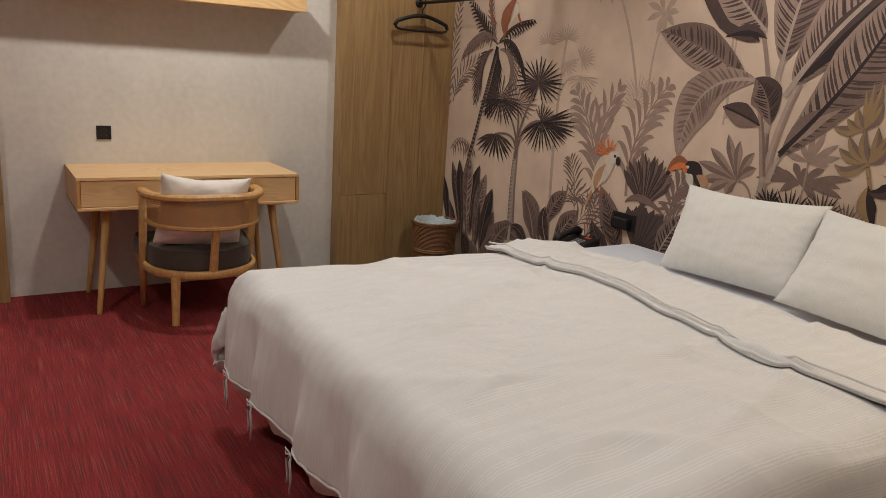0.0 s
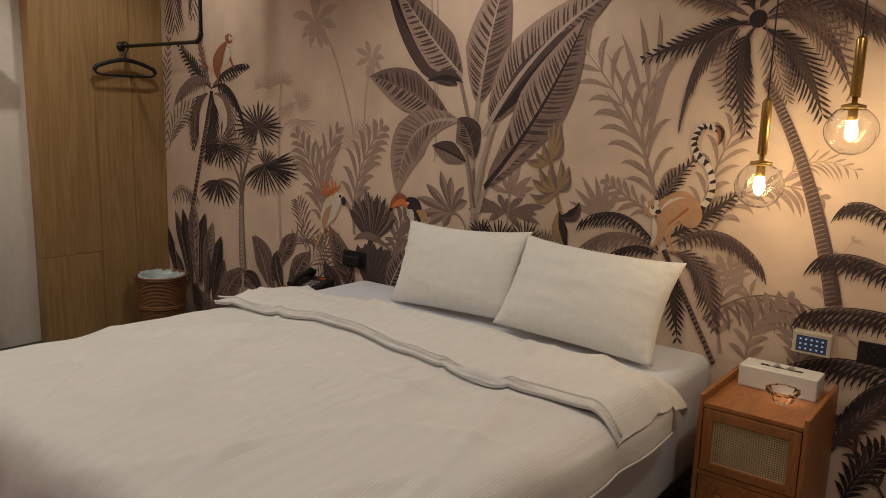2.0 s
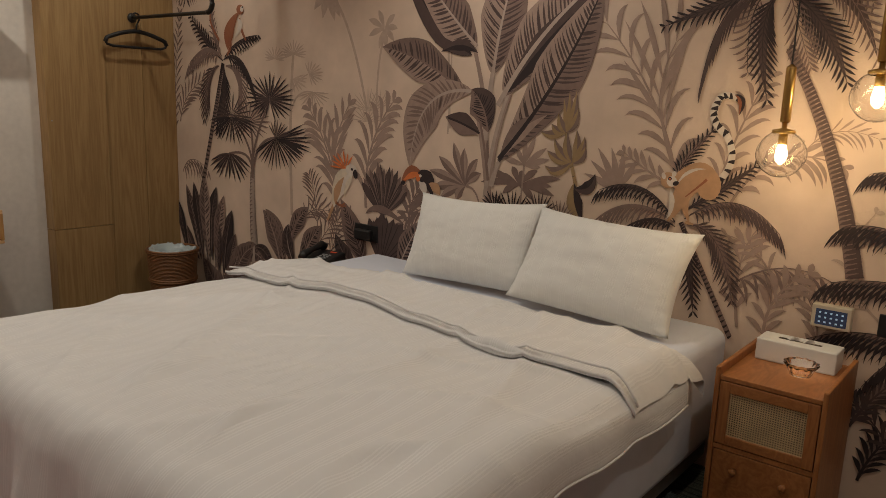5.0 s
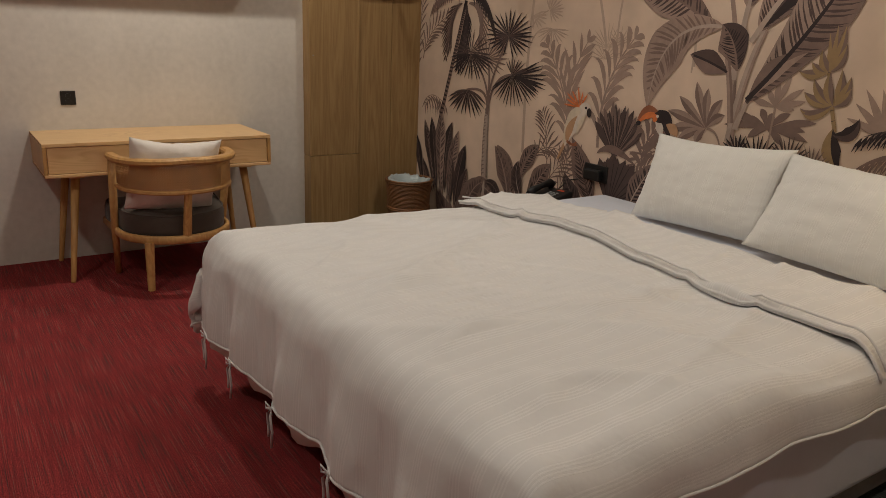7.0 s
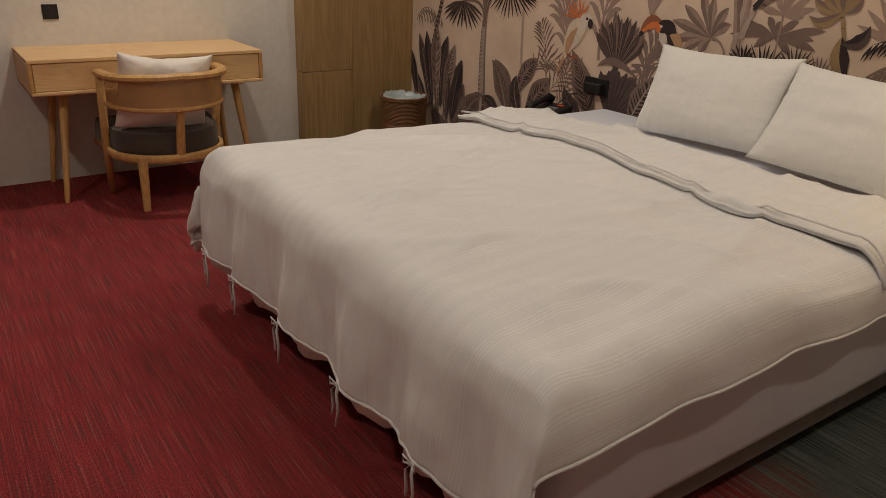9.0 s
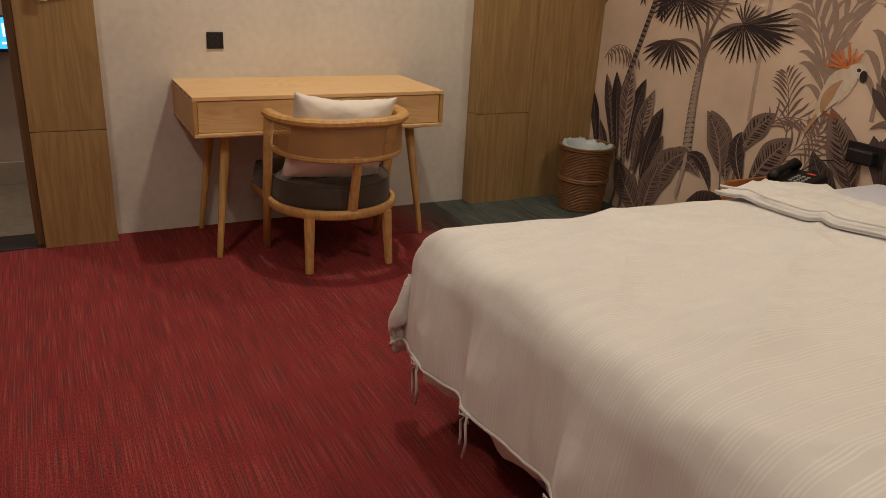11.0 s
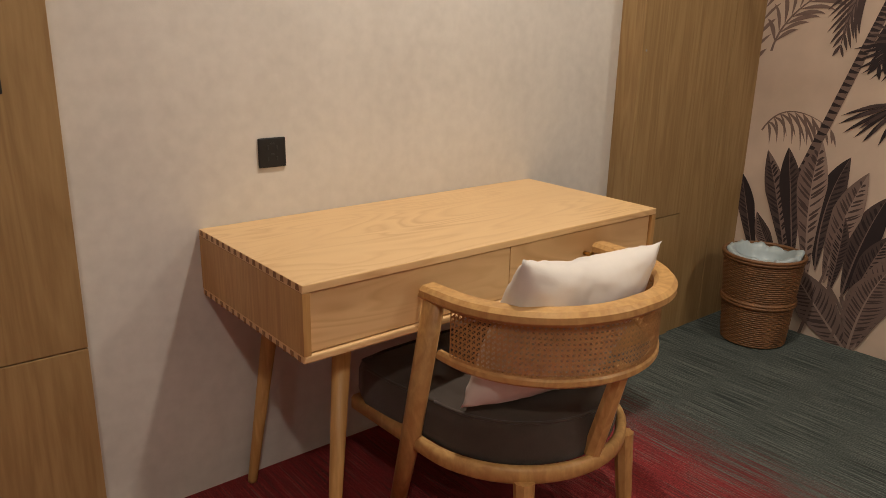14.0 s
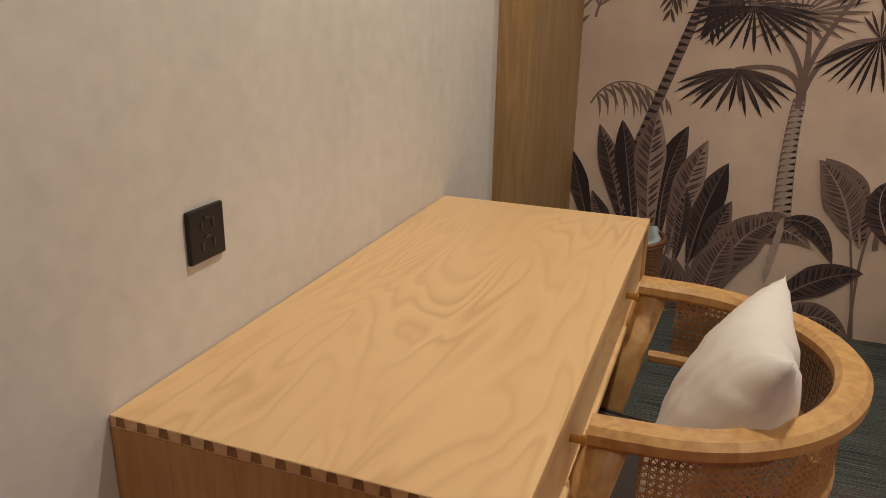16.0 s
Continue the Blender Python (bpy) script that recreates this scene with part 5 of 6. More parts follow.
blade(mo, ((2.580, 1.004), (2.532, 1.113), (2.499, 1.207)), 0.0466, tone='mid', peak=0.6, half='pale')
blade(mo, ((2.580, 1.004), (2.566, 1.101), (2.566, 1.183)), 0.0462, tone='mid', peak=0.6, half='pale')
blade(mo, ((2.580, 1.004), (2.607, 1.080), (2.648, 1.140)), 0.0458, tone='mid', peak=0.6, half='pale')
blade(mo, ((2.580, 1.004), (2.618, 1.046), (2.670, 1.072)), 0.0458, tone='mid', peak=0.6, half='pale')
blade(mo, ((2.580, 1.004), (2.497, 0.976), (2.428, 0.933)), 0.0475, tone='mid', peak=0.6, half='pale')
blade(mo, ((2.580, 1.004), (2.547, 0.974), (2.528, 0.929)), 0.0469, tone='mid', peak=0.6, half='pale')
stem(mo, ((2.583, 1.004), (2.642, 0.977), (2.674, 0.890)), 0.0122, tone='pale')
blade(mo, ((2.885, 1.037), (2.792, 1.074), (2.696, 1.090)), 0.0350, tone='mid', peak=0.6)
blade(mo, ((2.885, 1.037), (2.824, 1.066), (2.763, 1.074)), 0.0347, tone='mid', peak=0.6)
blade(mo, ((2.885, 1.037), (2.863, 1.089), (2.841, 1.120)), 0.0343, tone='mid', peak=0.6)
blade(mo, ((2.885, 1.037), (2.894, 1.082), (2.904, 1.106)), 0.0340, tone='mid', peak=0.6)
blade(mo, ((2.885, 1.037), (2.932, 1.085), (2.980, 1.112)), 0.0337, tone='mid', peak=0.6)
blade(mo, ((2.885, 1.037), (2.993, 1.072), (3.099, 1.086)), 0.0332, tone='mid', peak=0.6)
blade(mo, ((2.885, 1.037), (2.972, 1.053), (3.057, 1.047)), 0.0334, tone='mid', peak=0.6)
blade(mo, ((2.885, 1.037), (2.980, 1.033), (3.073, 1.008)), 0.0334, tone='mid', peak=0.6)
blade(mo, ((2.885, 1.037), (2.927, 1.016), (2.970, 0.975)), 0.0339, tone='mid', peak=0.6)
blade(mo, ((2.885, 1.037), (2.841, 1.025), (2.797, 0.992)), 0.0347, tone='mid', peak=0.6)
blade(mo, ((2.885, 1.037), (2.779, 1.046), (2.671, 1.034)), 0.0352, tone='mid', peak=0.6)
blade(mo, ((2.906, 1.132), (2.850, 1.144), (2.792, 1.155)), 0.0286, tone='pale', peak=0.55)
blade(mo, ((2.906, 1.132), (2.883, 1.169), (2.860, 1.207)), 0.0283, tone='pale', peak=0.55)
blade(mo, ((2.906, 1.132), (2.907, 1.189), (2.909, 1.245)), 0.0280, tone='pale', peak=0.55)
blade(mo, ((2.906, 1.132), (2.933, 1.198), (2.960, 1.263)), 0.0278, tone='pale', peak=0.55)
blade(mo, ((2.906, 1.132), (2.964, 1.175), (3.021, 1.216)), 0.0277, tone='pale', peak=0.55)
blade(mo, ((2.906, 1.132), (2.973, 1.150), (3.037, 1.167)), 0.0276, tone='pale', peak=0.55)
blade(mo, ((2.906, 1.132), (2.951, 1.130), (2.994, 1.129)), 0.0278, tone='pale', peak=0.55)
stem(mo, ((2.906, 1.132), (2.903, 1.059), (2.895, 0.914)), 0.0113, tone='pale')
mo.done()
mo = Motif("painted_big_fern", "large soft fern fronds of the mural")
frond(mo, ((3.619, 1.099), (3.500, 1.420), (3.267, 1.731)), 0.215, 9, w=0.0243, tone='pale', droop=-0.02, sweep=0.6, curl=0.22, tail=0.6)
frond(mo, ((3.606, 1.166), (3.523, 1.432), (3.562, 1.652)), 0.273, 6, w=0.0241, tone='pale', droop=-0.15, sweep=1.0, curl=0.1, tail=0.7, start=0.2)
blade(mo, ((3.363, 1.064), (3.307, 1.122), (3.235, 1.181)), 0.0303, tone='pale')
blade(mo, ((3.363, 1.064), (3.322, 1.150), (3.265, 1.236)), 0.0301, tone='pale')
blade(mo, ((3.363, 1.064), (3.353, 1.152), (3.328, 1.240)), 0.0298, tone='pale')
blade(mo, ((3.363, 1.064), (3.380, 1.148), (3.380, 1.231)), 0.0296, tone='pale')
blade(mo, ((3.363, 1.064), (3.411, 1.133), (3.443, 1.200)), 0.0294, tone='pale')
blade(mo, ((3.363, 1.064), (3.296, 1.094), (3.210, 1.123)), 0.0305, tone='pale')
frond(mo, ((3.619, 1.099), (3.495, 1.157), (3.391, 1.220)), 0.110, 6, w=0.0210, tone='pale', droop=0.1)
frond(mo, ((3.770, 1.069), (3.829, 1.312), (3.917, 1.522)), 0.140, 8, w=0.0204, tone='pale', droop=0.05, curl=0.2)
frond(mo, ((3.826, 1.053), (3.979, 1.237), (4.190, 1.231)), 0.126, 9, w=0.0195, tone='pale', droop=0.35, curl=0.15)
frond(mo, ((4.074, 1.284), (4.162, 1.348), (4.288, 1.331)), 0.083, 8, w=0.0076, tone='pale', droop=0.25)
frond(mo, ((3.906, 0.598), (3.890, 0.819), (3.938, 0.979)), 0.126, 7, w=0.0209, tone='pale', droop=0.05)
frond(mo, ((4.040, 0.713), (3.966, 0.874), (3.834, 0.944)), 0.106, 6, w=0.0169, tone='pale', droop=0.1)
frond(mo, ((3.827, 0.718), (4.030, 0.849), (4.245, 0.813)), 0.133, 11, w=0.0135, tone='mid', droop=0.3, hang=True)
frond(mo, ((4.013, 0.531), (4.020, 0.709), (4.129, 0.846)), 0.126, 7, w=0.0236, tone='pale', droop=0.1)
frond(mo, ((4.155, 0.520), (4.183, 0.655), (4.112, 0.812)), 0.104, 6, w=0.0193, tone='pale', droop=0.1)
frond(mo, ((4.398, 0.700), (4.258, 0.877), (4.311, 1.084)), 0.077, 6, w=0.0153, tone='haze', droop=0.2)
mo.done()
mo = Motif("painted_monkey_palm", "slim palm with a small rust figure")
stem(mo, ((0.644, 1.577), (0.546, 1.274), (0.338, 0.645)), 0.0331, tone='mid', taper=1.2, rings=44, ring_tone='deep', ring=0.9)
frond(mo, ((0.634, 1.619), (0.558, 1.753), (0.531, 1.990)), 0.074, 11, w=0.0115, tone='mid', droop=0, body='mid')
frond(mo, ((0.600, 1.560), (0.491, 1.471), (0.431, 1.234)), 0.132, 13, w=0.0142, tone='dark', droop=0.25, body='mid', sweep=1)
frond(mo, ((0.672, 1.560), (0.797, 1.501), (0.821, 1.301)), 0.125, 13, w=0.0133, tone='mid', droop=0.25, body='mid', sweep=1)
frond(mo, ((0.643, 1.570), (0.651, 1.402), (0.589, 1.168)), 0.129, 13, w=0.0161, tone='deep', droop=0.2, body='dark', sweep=1)
frond(mo, ((0.644, 1.591), (0.476, 1.713), (0.309, 1.860)), 0.103, 13, w=0.0140, tone='deep', droop=0.1, body='dark')
frond(mo, ((0.639, 1.598), (0.473, 1.670), (0.268, 1.572)), 0.141, 14, w=0.0141, tone='mid', hang=True, droop=0, body='mid', tail=0.5)
frond(mo, ((0.651, 1.598), (0.814, 1.604), (0.952, 1.434)), 0.132, 14, w=0.0132, tone='deep', hang=True, droop=0, body='dark', tail=0.5)
frond(mo, ((0.663, 1.612), (0.808, 1.706), (0.999, 1.738)), 0.105, 13, w=0.0132, tone='deep', hang=True, droop=0, body='dark')
blade(mo, ((0.817, 1.874), (0.720, 1.776), (0.701, 1.653)), 0.0979, tone='rust', peak=0.55, half='rust')
stem(mo, ((0.682, 1.729), (0.727, 1.687), (0.688, 1.626)), 0.0268, tone='rust')
stem(mo, ((0.816, 1.840), (0.840, 1.772), (0.882, 1.711)), 0.0261, tone='rust')
blade(mo, ((0.793, 1.841), (0.825, 1.796), (0.764, 1.727)), 0.0436, tone='bone')
blob(mo, (0.829, 1.890), 0.0366, 0.0283, -10, tone='rust')
blob(mo, (0.846, 1.892), 0.0168, 0.0166, 0, tone='bone')
blob(mo, (0.853, 1.902), 0.0084, 0.0050, 0, tone='deep')
stem(mo, ((0.610, 1.717), (0.526, 1.824), (0.537, 1.893)), 0.0184, tone='rust', taper=0.7)
mo.done()
mo = Motif("painted_fan_palms", "dark fan palms on thin stems")
stem(mo, ((0.942, 0.369), (0.922, 0.673), (0.928, 0.922)), 0.0729, tone='mid', taper=0.6, rings=22, ring_tone='rib', ring=1.2, shade='dark')
stem(mo, ((0.926, 0.887), (0.890, 1.078), (0.714, 1.262)), 0.0224, tone='mid', taper=0.6)
stem(mo, ((0.926, 0.887), (0.959, 1.099), (1.101, 1.360)), 0.0220, tone='mid', taper=0.6)
stem(mo, ((0.926, 0.887), (1.002, 1.085), (1.177, 1.146)), 0.0219, tone='mid', taper=0.6)
stem(mo, ((0.926, 0.887), (0.876, 1.017), (0.689, 1.022)), 0.0225, tone='mid', taper=0.6)
stem(mo, ((0.926, 0.887), (0.927, 1.132), (0.886, 1.234)), 0.0221, tone='mid', taper=0.6)
fan(mo, (0.892, 1.227), 0.238, 0.146, -60, 240, 20, w=0.0117, tone='mid')
fan(mo, (0.725, 1.249), 0.295, 0.177, -175, -5, 18, w=0.0141, tone='deep', droop=0.1)
fan(mo, (0.726, 1.263), 0.248, 0.149, -20, 190, 13, w=0.0121, tone='dark')
fan(mo, (1.101, 1.370), 0.256, 0.160, -75, 255, 27, w=0.0130, tone='deep')
fan(mo, (1.101, 1.370), 0.160, 0.100, -75, 255, 21, w=0.0111, tone='dark')
fan(mo, (1.156, 1.145), 0.307, 0.196, -150, -10, 17, w=0.0130, tone='deep', droop=0.1)
fan(mo, (1.172, 1.142), 0.327, 0.209, -35, 35, 9, w=0.0130, tone='deep')
fan(mo, (1.156, 1.145), 0.180, 0.115, 20, 120, 9, w=0.0112, tone='dark')
fan(mo, (0.701, 1.023), 0.300, 0.181, -160, -25, 13, w=0.0164, tone='deep', droop=0.15)
fan(mo, (0.701, 1.023), 0.228, 0.137, -165, -20, 10, w=0.0164, tone='dark', droop=0.15)
mo.done()
mo = Motif("painted_banana_plant", "large banana plant of the mural with striped leaves")
stem(mo, ((2.728, 0.887), (2.704, 1.069), (2.684, 1.307)), 0.0448, tone='pale', taper=0.6, shade='mid')
stem(mo, ((2.706, 0.961), (2.745, 1.231), (2.810, 1.441)), 0.0409, tone='rib', taper=0.7, shade='pale')
stem(mo, ((2.677, 1.201), (2.673, 1.386), (2.600, 1.647)), 0.0294, tone='pale', taper=0.7)
stem(mo, ((2.686, 1.228), (2.696, 1.387), (2.714, 1.543)), 0.0322, tone='rib', taper=0.8)
stem(mo, ((2.704, 1.042), (2.667, 1.227), (2.616, 1.411)), 0.0328, tone='pale', taper=0.7, shade='mid')
stem(mo, ((2.731, 1.018), (2.755, 1.100), (2.798, 1.195)), 0.0294, tone='rib')
blade(mo, ((2.591, 1.611), (2.330, 1.803), (2.119, 2.140)), 0.1374, tone='dark', peak=0.3, half='deep')
broad_leaf(mo, ((2.617, 1.652), (2.401, 1.858), (2.157, 2.131)), 0.2018, tone='pale', vein='dark', half='mid', nv=21, peak=0.3)
blade(mo, ((2.404, 1.629), (2.522, 1.659), (2.624, 1.621)), 0.0540, tone='dark', half='deep')
broad_leaf(mo, ((2.712, 1.522), (2.761, 1.807), (2.855, 2.128)), 0.2460, tone='pale', vein='dark', nv=27, half='mid')
broad_leaf(mo, ((2.778, 1.428), (3.015, 1.740), (3.421, 2.030)), 0.2621, tone='pale', vein='dark', nv=35, half='mid', peak=0.4)
blade(mo, ((2.791, 1.441), (3.003, 1.683), (3.229, 1.860)), 0.1215, tone='dark', half='deep', peak=0.4)
stem(mo, ((2.748, 1.388), (3.015, 1.740), (3.351, 1.978)), 0.0262, tone='rib', taper=0.3)
broad_leaf(mo, ((2.767, 1.138), (3.047, 1.513), (3.244, 1.887)), 0.2481, tone='pale', vein='dark', rib='dark', nv=35, half='mid', peak=0.5)
blade(mo, ((2.780, 1.149), (2.868, 1.277), (3.015, 1.358)), 0.0845, tone='mid', half='pale')
stem(mo, ((2.767, 1.148), (3.047, 1.509), (3.244, 1.887)), 0.0238, tone='deep', taper=0.2)
broad_leaf(mo, ((2.561, 1.436), (2.295, 1.581), (2.016, 1.657)), 0.2043, tone='pale', vein='dark', nv=21, peak=0.5, half='mid', rib='mid')
broad_leaf(mo, ((2.605, 1.448), (2.327, 1.371), (2.223, 1.058)), 0.2248, tone='pale', vein='mid', nv=21, peak=0.55, rib='rib')
blade(mo, ((2.652, 1.258), (2.550, 1.297), (2.444, 1.325)), 0.1099, tone='mid', half='dark', rib='deep')
broad_leaf(mo, ((2.699, 1.266), (2.663, 1.381), (2.594, 1.458)), 0.1593, tone='mid', half='dark', vein='deep', rib='mid', nv=14, peak=0.5)
mo.done()
mo = Motif("painted_banana_bunch", "small banana bunches on a stem")
stem(mo, ((3.106, 1.320), (3.127, 1.228), (3.176, 1.063)), 0.0184, tone='olive', taper=0.9, rings=9)
blade(mo, ((3.110, 1.288), (3.112, 1.347), (3.090, 1.434)), 0.0393, tone='olive', half='mid')
blade(mo, ((3.110, 1.288), (3.126, 1.362), (3.117, 1.463)), 0.0391, tone='olive', half='mid')
blade(mo, ((3.110, 1.288), (3.142, 1.363), (3.150, 1.464)), 0.0390, tone='olive', half='mid')
blade(mo, ((3.110, 1.288), (3.149, 1.328), (3.165, 1.395)), 0.0390, tone='olive', half='mid')
blade(mo, ((3.110, 1.288), (3.043, 1.274), (2.986, 1.285)), 0.0403, tone='olive', half='mid')
blade(mo, ((3.110, 1.288), (3.069, 1.292), (3.037, 1.322)), 0.0400, tone='olive', half='mid')
blade(mo, ((3.110, 1.288), (3.085, 1.318), (3.070, 1.372)), 0.0397, tone='olive', half='mid')
blade(mo, ((3.152, 1.160), (3.075, 1.172), (3.024, 1.206)), 0.0429, tone='olive', half='mid')
blade(mo, ((3.152, 1.160), (3.091, 1.199), (3.057, 1.261)), 0.0427, tone='olive', half='mid')
blade(mo, ((3.152, 1.160), (3.122, 1.217), (3.119, 1.296)), 0.0423, tone='olive', half='mid')
blade(mo, ((3.152, 1.160), (3.169, 1.223), (3.163, 1.303)), 0.0417, tone='olive', half='mid')
blade(mo, ((3.152, 1.160), (3.189, 1.209), (3.203, 1.276)), 0.0415, tone='olive', half='mid')
blade(mo, ((3.152, 1.160), (3.193, 1.188), (3.210, 1.233)), 0.0415, tone='olive', half='mid')
blade(mo, ((3.152, 1.165), (3.083, 1.120), (3.015, 1.140)), 0.0403, tone='olive', half='mid')
blade(mo, ((3.152, 1.165), (3.083, 1.120), (3.033, 1.121)), 0.0403, tone='olive', half='mid')
blade(mo, ((3.220, 0.909), (3.177, 0.984), (3.167, 1.077)), 0.0794, tone='olive', half='deep', peak=0.5)
blade(mo, ((3.168, 1.053), (3.235, 1.064), (3.264, 1.125)), 0.0570, tone='deep', half='dark')
mo.done()
mo = Motif("painted_undergrowth", "dark low undergrowth of the mural")
fan(mo, (2.858, 0.884), 0.159, 0.133, 20, 168, 15, w=0.0090, tone='deep')
fan(mo, (3.002, 0.908), 0.139, 0.119, 30, 160, 13, w=0.0086, tone='dark')
fan(mo, (2.760, 0.913), 0.112, 0.092, 60, 160, 8, w=0.0105, tone='deep')
fan(mo, (3.106, 0.900), 0.116, 0.102, 40, 150, 10, w=0.0072, tone='mid')
broad_leaf(mo, ((1.910, 0.488), (1.823, 0.667), (1.717, 0.848)), 0.1664, tone='mid', vein='deep', rib='dark', nv=18, fore=1.2)
fan(mo, (2.039, 0.787), 0.276, 0.281, 42, 132, 15, w=0.0465, tone='dark', other='mid', peak=0.7)
fan(mo, (2.039, 0.787), 0.259, 0.263, 50, 124, 12, w=0.0063, tone='deep', peak=0.7)
fan(mo, (2.030, 0.523), 0.298, 0.300, 25, 112, 12, w=0.0876, tone='dark', peak=0.7)
fan(mo, (2.030, 0.523), 0.281, 0.287, 30, 108, 9, w=0.0064, tone='deep', peak=0.7)
blade(mo, ((1.912, 0.788), (2.030, 0.826), (2.201, 0.761)), 0.0429, tone='mid')
broad_leaf(mo, ((2.162, 0.529), (2.233, 0.676), (2.317, 0.799)), 0.1378, tone='mid', vein='deep', nv=14)
broad_leaf(mo, ((1.857, 0.470), (1.745, 0.543), (1.677, 0.647)), 0.1164, tone='dark', vein='deep', nv=12, rib='mid')
broad_leaf(mo, ((1.223, 0.378), (1.166, 0.555), (1.052, 0.713)), 0.1487, tone='mid', vein='deep', nv=18, rib='pale', peak=0.6)
broad_leaf(mo, ((1.270, 0.514), (1.336, 0.653), (1.450, 0.768)), 0.1176, tone='mid', vein='deep', nv=16, rib='pale', peak=0.6)
stem(mo, ((1.276, 0.376), (1.292, 0.545), (1.390, 0.761)), 0.0213, tone='mid')
broad_leaf(mo, ((1.370, 0.401), (1.444, 0.539), (1.555, 0.674)), 0.1407, tone='mid', vein='deep', nv=16, rib='pale', peak=0.6)
broad_leaf(mo, ((0.817, 0.301), (0.904, 0.418), (1.060, 0.351)), 0.1394, tone='mid', vein='dark', nv=12)
mo.done()
mo = Motif("painted_cream_bird", "cream bird shape with an orange crest")
stem(mo, ((1.736, 0.926), (1.671, 0.824), (1.613, 0.714)), 0.0310, tone='tan', taper=0.5)
blade(mo, ((1.661, 0.791), (1.709, 0.917), (1.818, 1.033)), 0.1220, tone='cream', peak=0.6, half='bone')
blade(mo, ((1.680, 0.806), (1.690, 0.890), (1.746, 0.971)), 0.0537, tone='tan')
blade(mo, ((1.745, 0.864), (1.772, 0.930), (1.809, 0.980)), 0.0338, tone='cream')
fan(mo, (1.756, 1.016), 0.153, 0.106, 62, 175, 7, w=0.0132, tone='orange')
blob(mo, (1.800, 1.013), 0.0444, 0.0311, 0, tone='bone')
blob(mo, (1.831, 0.994), 0.0176, 0.0248, 8, tone='deep')
blob(mo, (1.805, 1.017), 0.0097, 0.0078, 0, tone='deep')
stem(mo, ((1.680, 0.825), (1.717, 0.810), (1.753, 0.827)), 0.0153, tone='rust')
stem(mo, ((1.703, 0.815), (1.735, 0.806), (1.762, 0.815)), 0.0115, tone='rust')
mo.done()
mo = Motif("painted_orange_beak_bird", "dark bird shape with an orange beak")
blade(mo, ((2.269, 1.039), (2.345, 1.011), (2.376, 0.928)), 0.0852, tone='deep', peak=0.4)
blade(mo, ((2.285, 1.000), (2.316, 0.974), (2.331, 0.923)), 0.0463, tone='bone')
blade(mo, ((2.353, 0.994), (2.398, 0.976), (2.427, 0.944)), 0.0519, tone='tan')
blade(mo, ((2.308, 1.031), (2.231, 1.039), (2.168, 0.972)), 0.0672, tone='orange', peak=0.4, half='rust')
blob(mo, (2.180, 0.982), 0.0158, 0.0118, 20, tone='deep')
blob(mo, (2.308, 1.025), 0.0341, 0.0287, 0, tone='deep')
blob(mo, (2.281, 1.017), 0.0153, 0.0202, 0, tone='orange')
blob(mo, (2.296, 1.027), 0.0084, 0.0072, 0, tone='bone')
mo.done()
mo = Motif("painted_tall_palm", "big dark palm on a ringed trunk")
stem(mo, ((4.278, 0.856), (4.154, 1.269), (3.979, 1.622)), 0.0574, tone='mid', taper=0.55, rings=52, ring_tone='dark', ring=0.7, shade='pale')
frond(mo, ((3.930, 1.880), (3.974, 1.935), (4.072, 1.982)), 0.097, 11, w=0.0077, tone='dark', body='dark')
frond(mo, ((3.911, 1.872), (3.886, 1.933), (3.860, 2.023)), 0.087, 11, w=0.0080, tone='deep', body='dark')
frond(mo, ((3.892, 1.854), (3.744, 1.927), (3.553, 1.988)), 0.096, 15, w=0.0094, tone='mid', droop=0.1, body='dark')
frond(mo, ((3.866, 1.806), (3.834, 1.707), (3.842, 1.543)), 0.090, 12, w=0.0093, tone='mid', droop=0.05, sweep=0.35, rib='dark')
frond(mo, ((3.952, 1.840), (4.123, 1.806), (4.251, 1.590)), 0.104, 16, w=0.0083, tone='mid', droop=0.1, body='dark')
frond(mo, ((3.894, 1.834), (3.765, 1.799), (3.516, 1.714)), 0.096, 18, w=0.0094, tone='deep', droop=0.12, body='dark', rib='deep')
frond(mo, ((3.905, 1.823), (3.751, 1.759), (3.676, 1.510)), 0.139, 16, w=0.0095, tone='dark', hang=True, droop=0.1, body='mid', rib='deep')
frond(mo, ((3.919, 1.812), (3.881, 1.685), (3.919, 1.451)), 0.093, 16, w=0.0091, tone='deep', droop=0.22, body='dark')
frond(mo, ((3.945, 1.811), (4.067, 1.708), (4.170, 1.514)), 0.107, 18, w=0.0086, tone='deep', droop=0.15, body='dark')
frond(mo, ((3.954, 1.820), (4.004, 1.681), (4.051, 1.562)), 0.086, 12, w=0.0078, tone='mid', droop=0.15)
frond(mo, ((3.961, 1.859), (4.149, 1.916), (4.397, 1.766)), 0.127, 20, w=0.0091, tone='dark', hang=True, droop=0.05, body='mid', rib='deep', tail=0.7)
frond(mo, ((3.952, 1.850), (4.082, 1.869), (4.215, 1.767)), 0.093, 14, w=0.0075, tone='mid', droop=0.15)
blob(mo, (3.927, 1.841), 0.0316, 0.0316, 0, tone='deep')
mo.done()
mo = Motif("painted_low_palm", "low dark palm crown beneath the tan figure")
stem(mo, ((3.651, 0.970), (3.743, 0.807), (3.883, 0.558)), 0.0205, tone='mid', taper=1, rings=30, ring_tone='deep', ring=1)
frond(mo, ((3.628, 0.963), (3.428, 1.015), (3.248, 0.897)), 0.089, 16, w=0.0086, tone='mid', hang=True, body='mid')
frond(mo, ((3.618, 1.117), (3.649, 1.214), (3.754, 1.343)), 0.068, 14, w=0.0079, tone='deep', body='mid', droop=0.05)
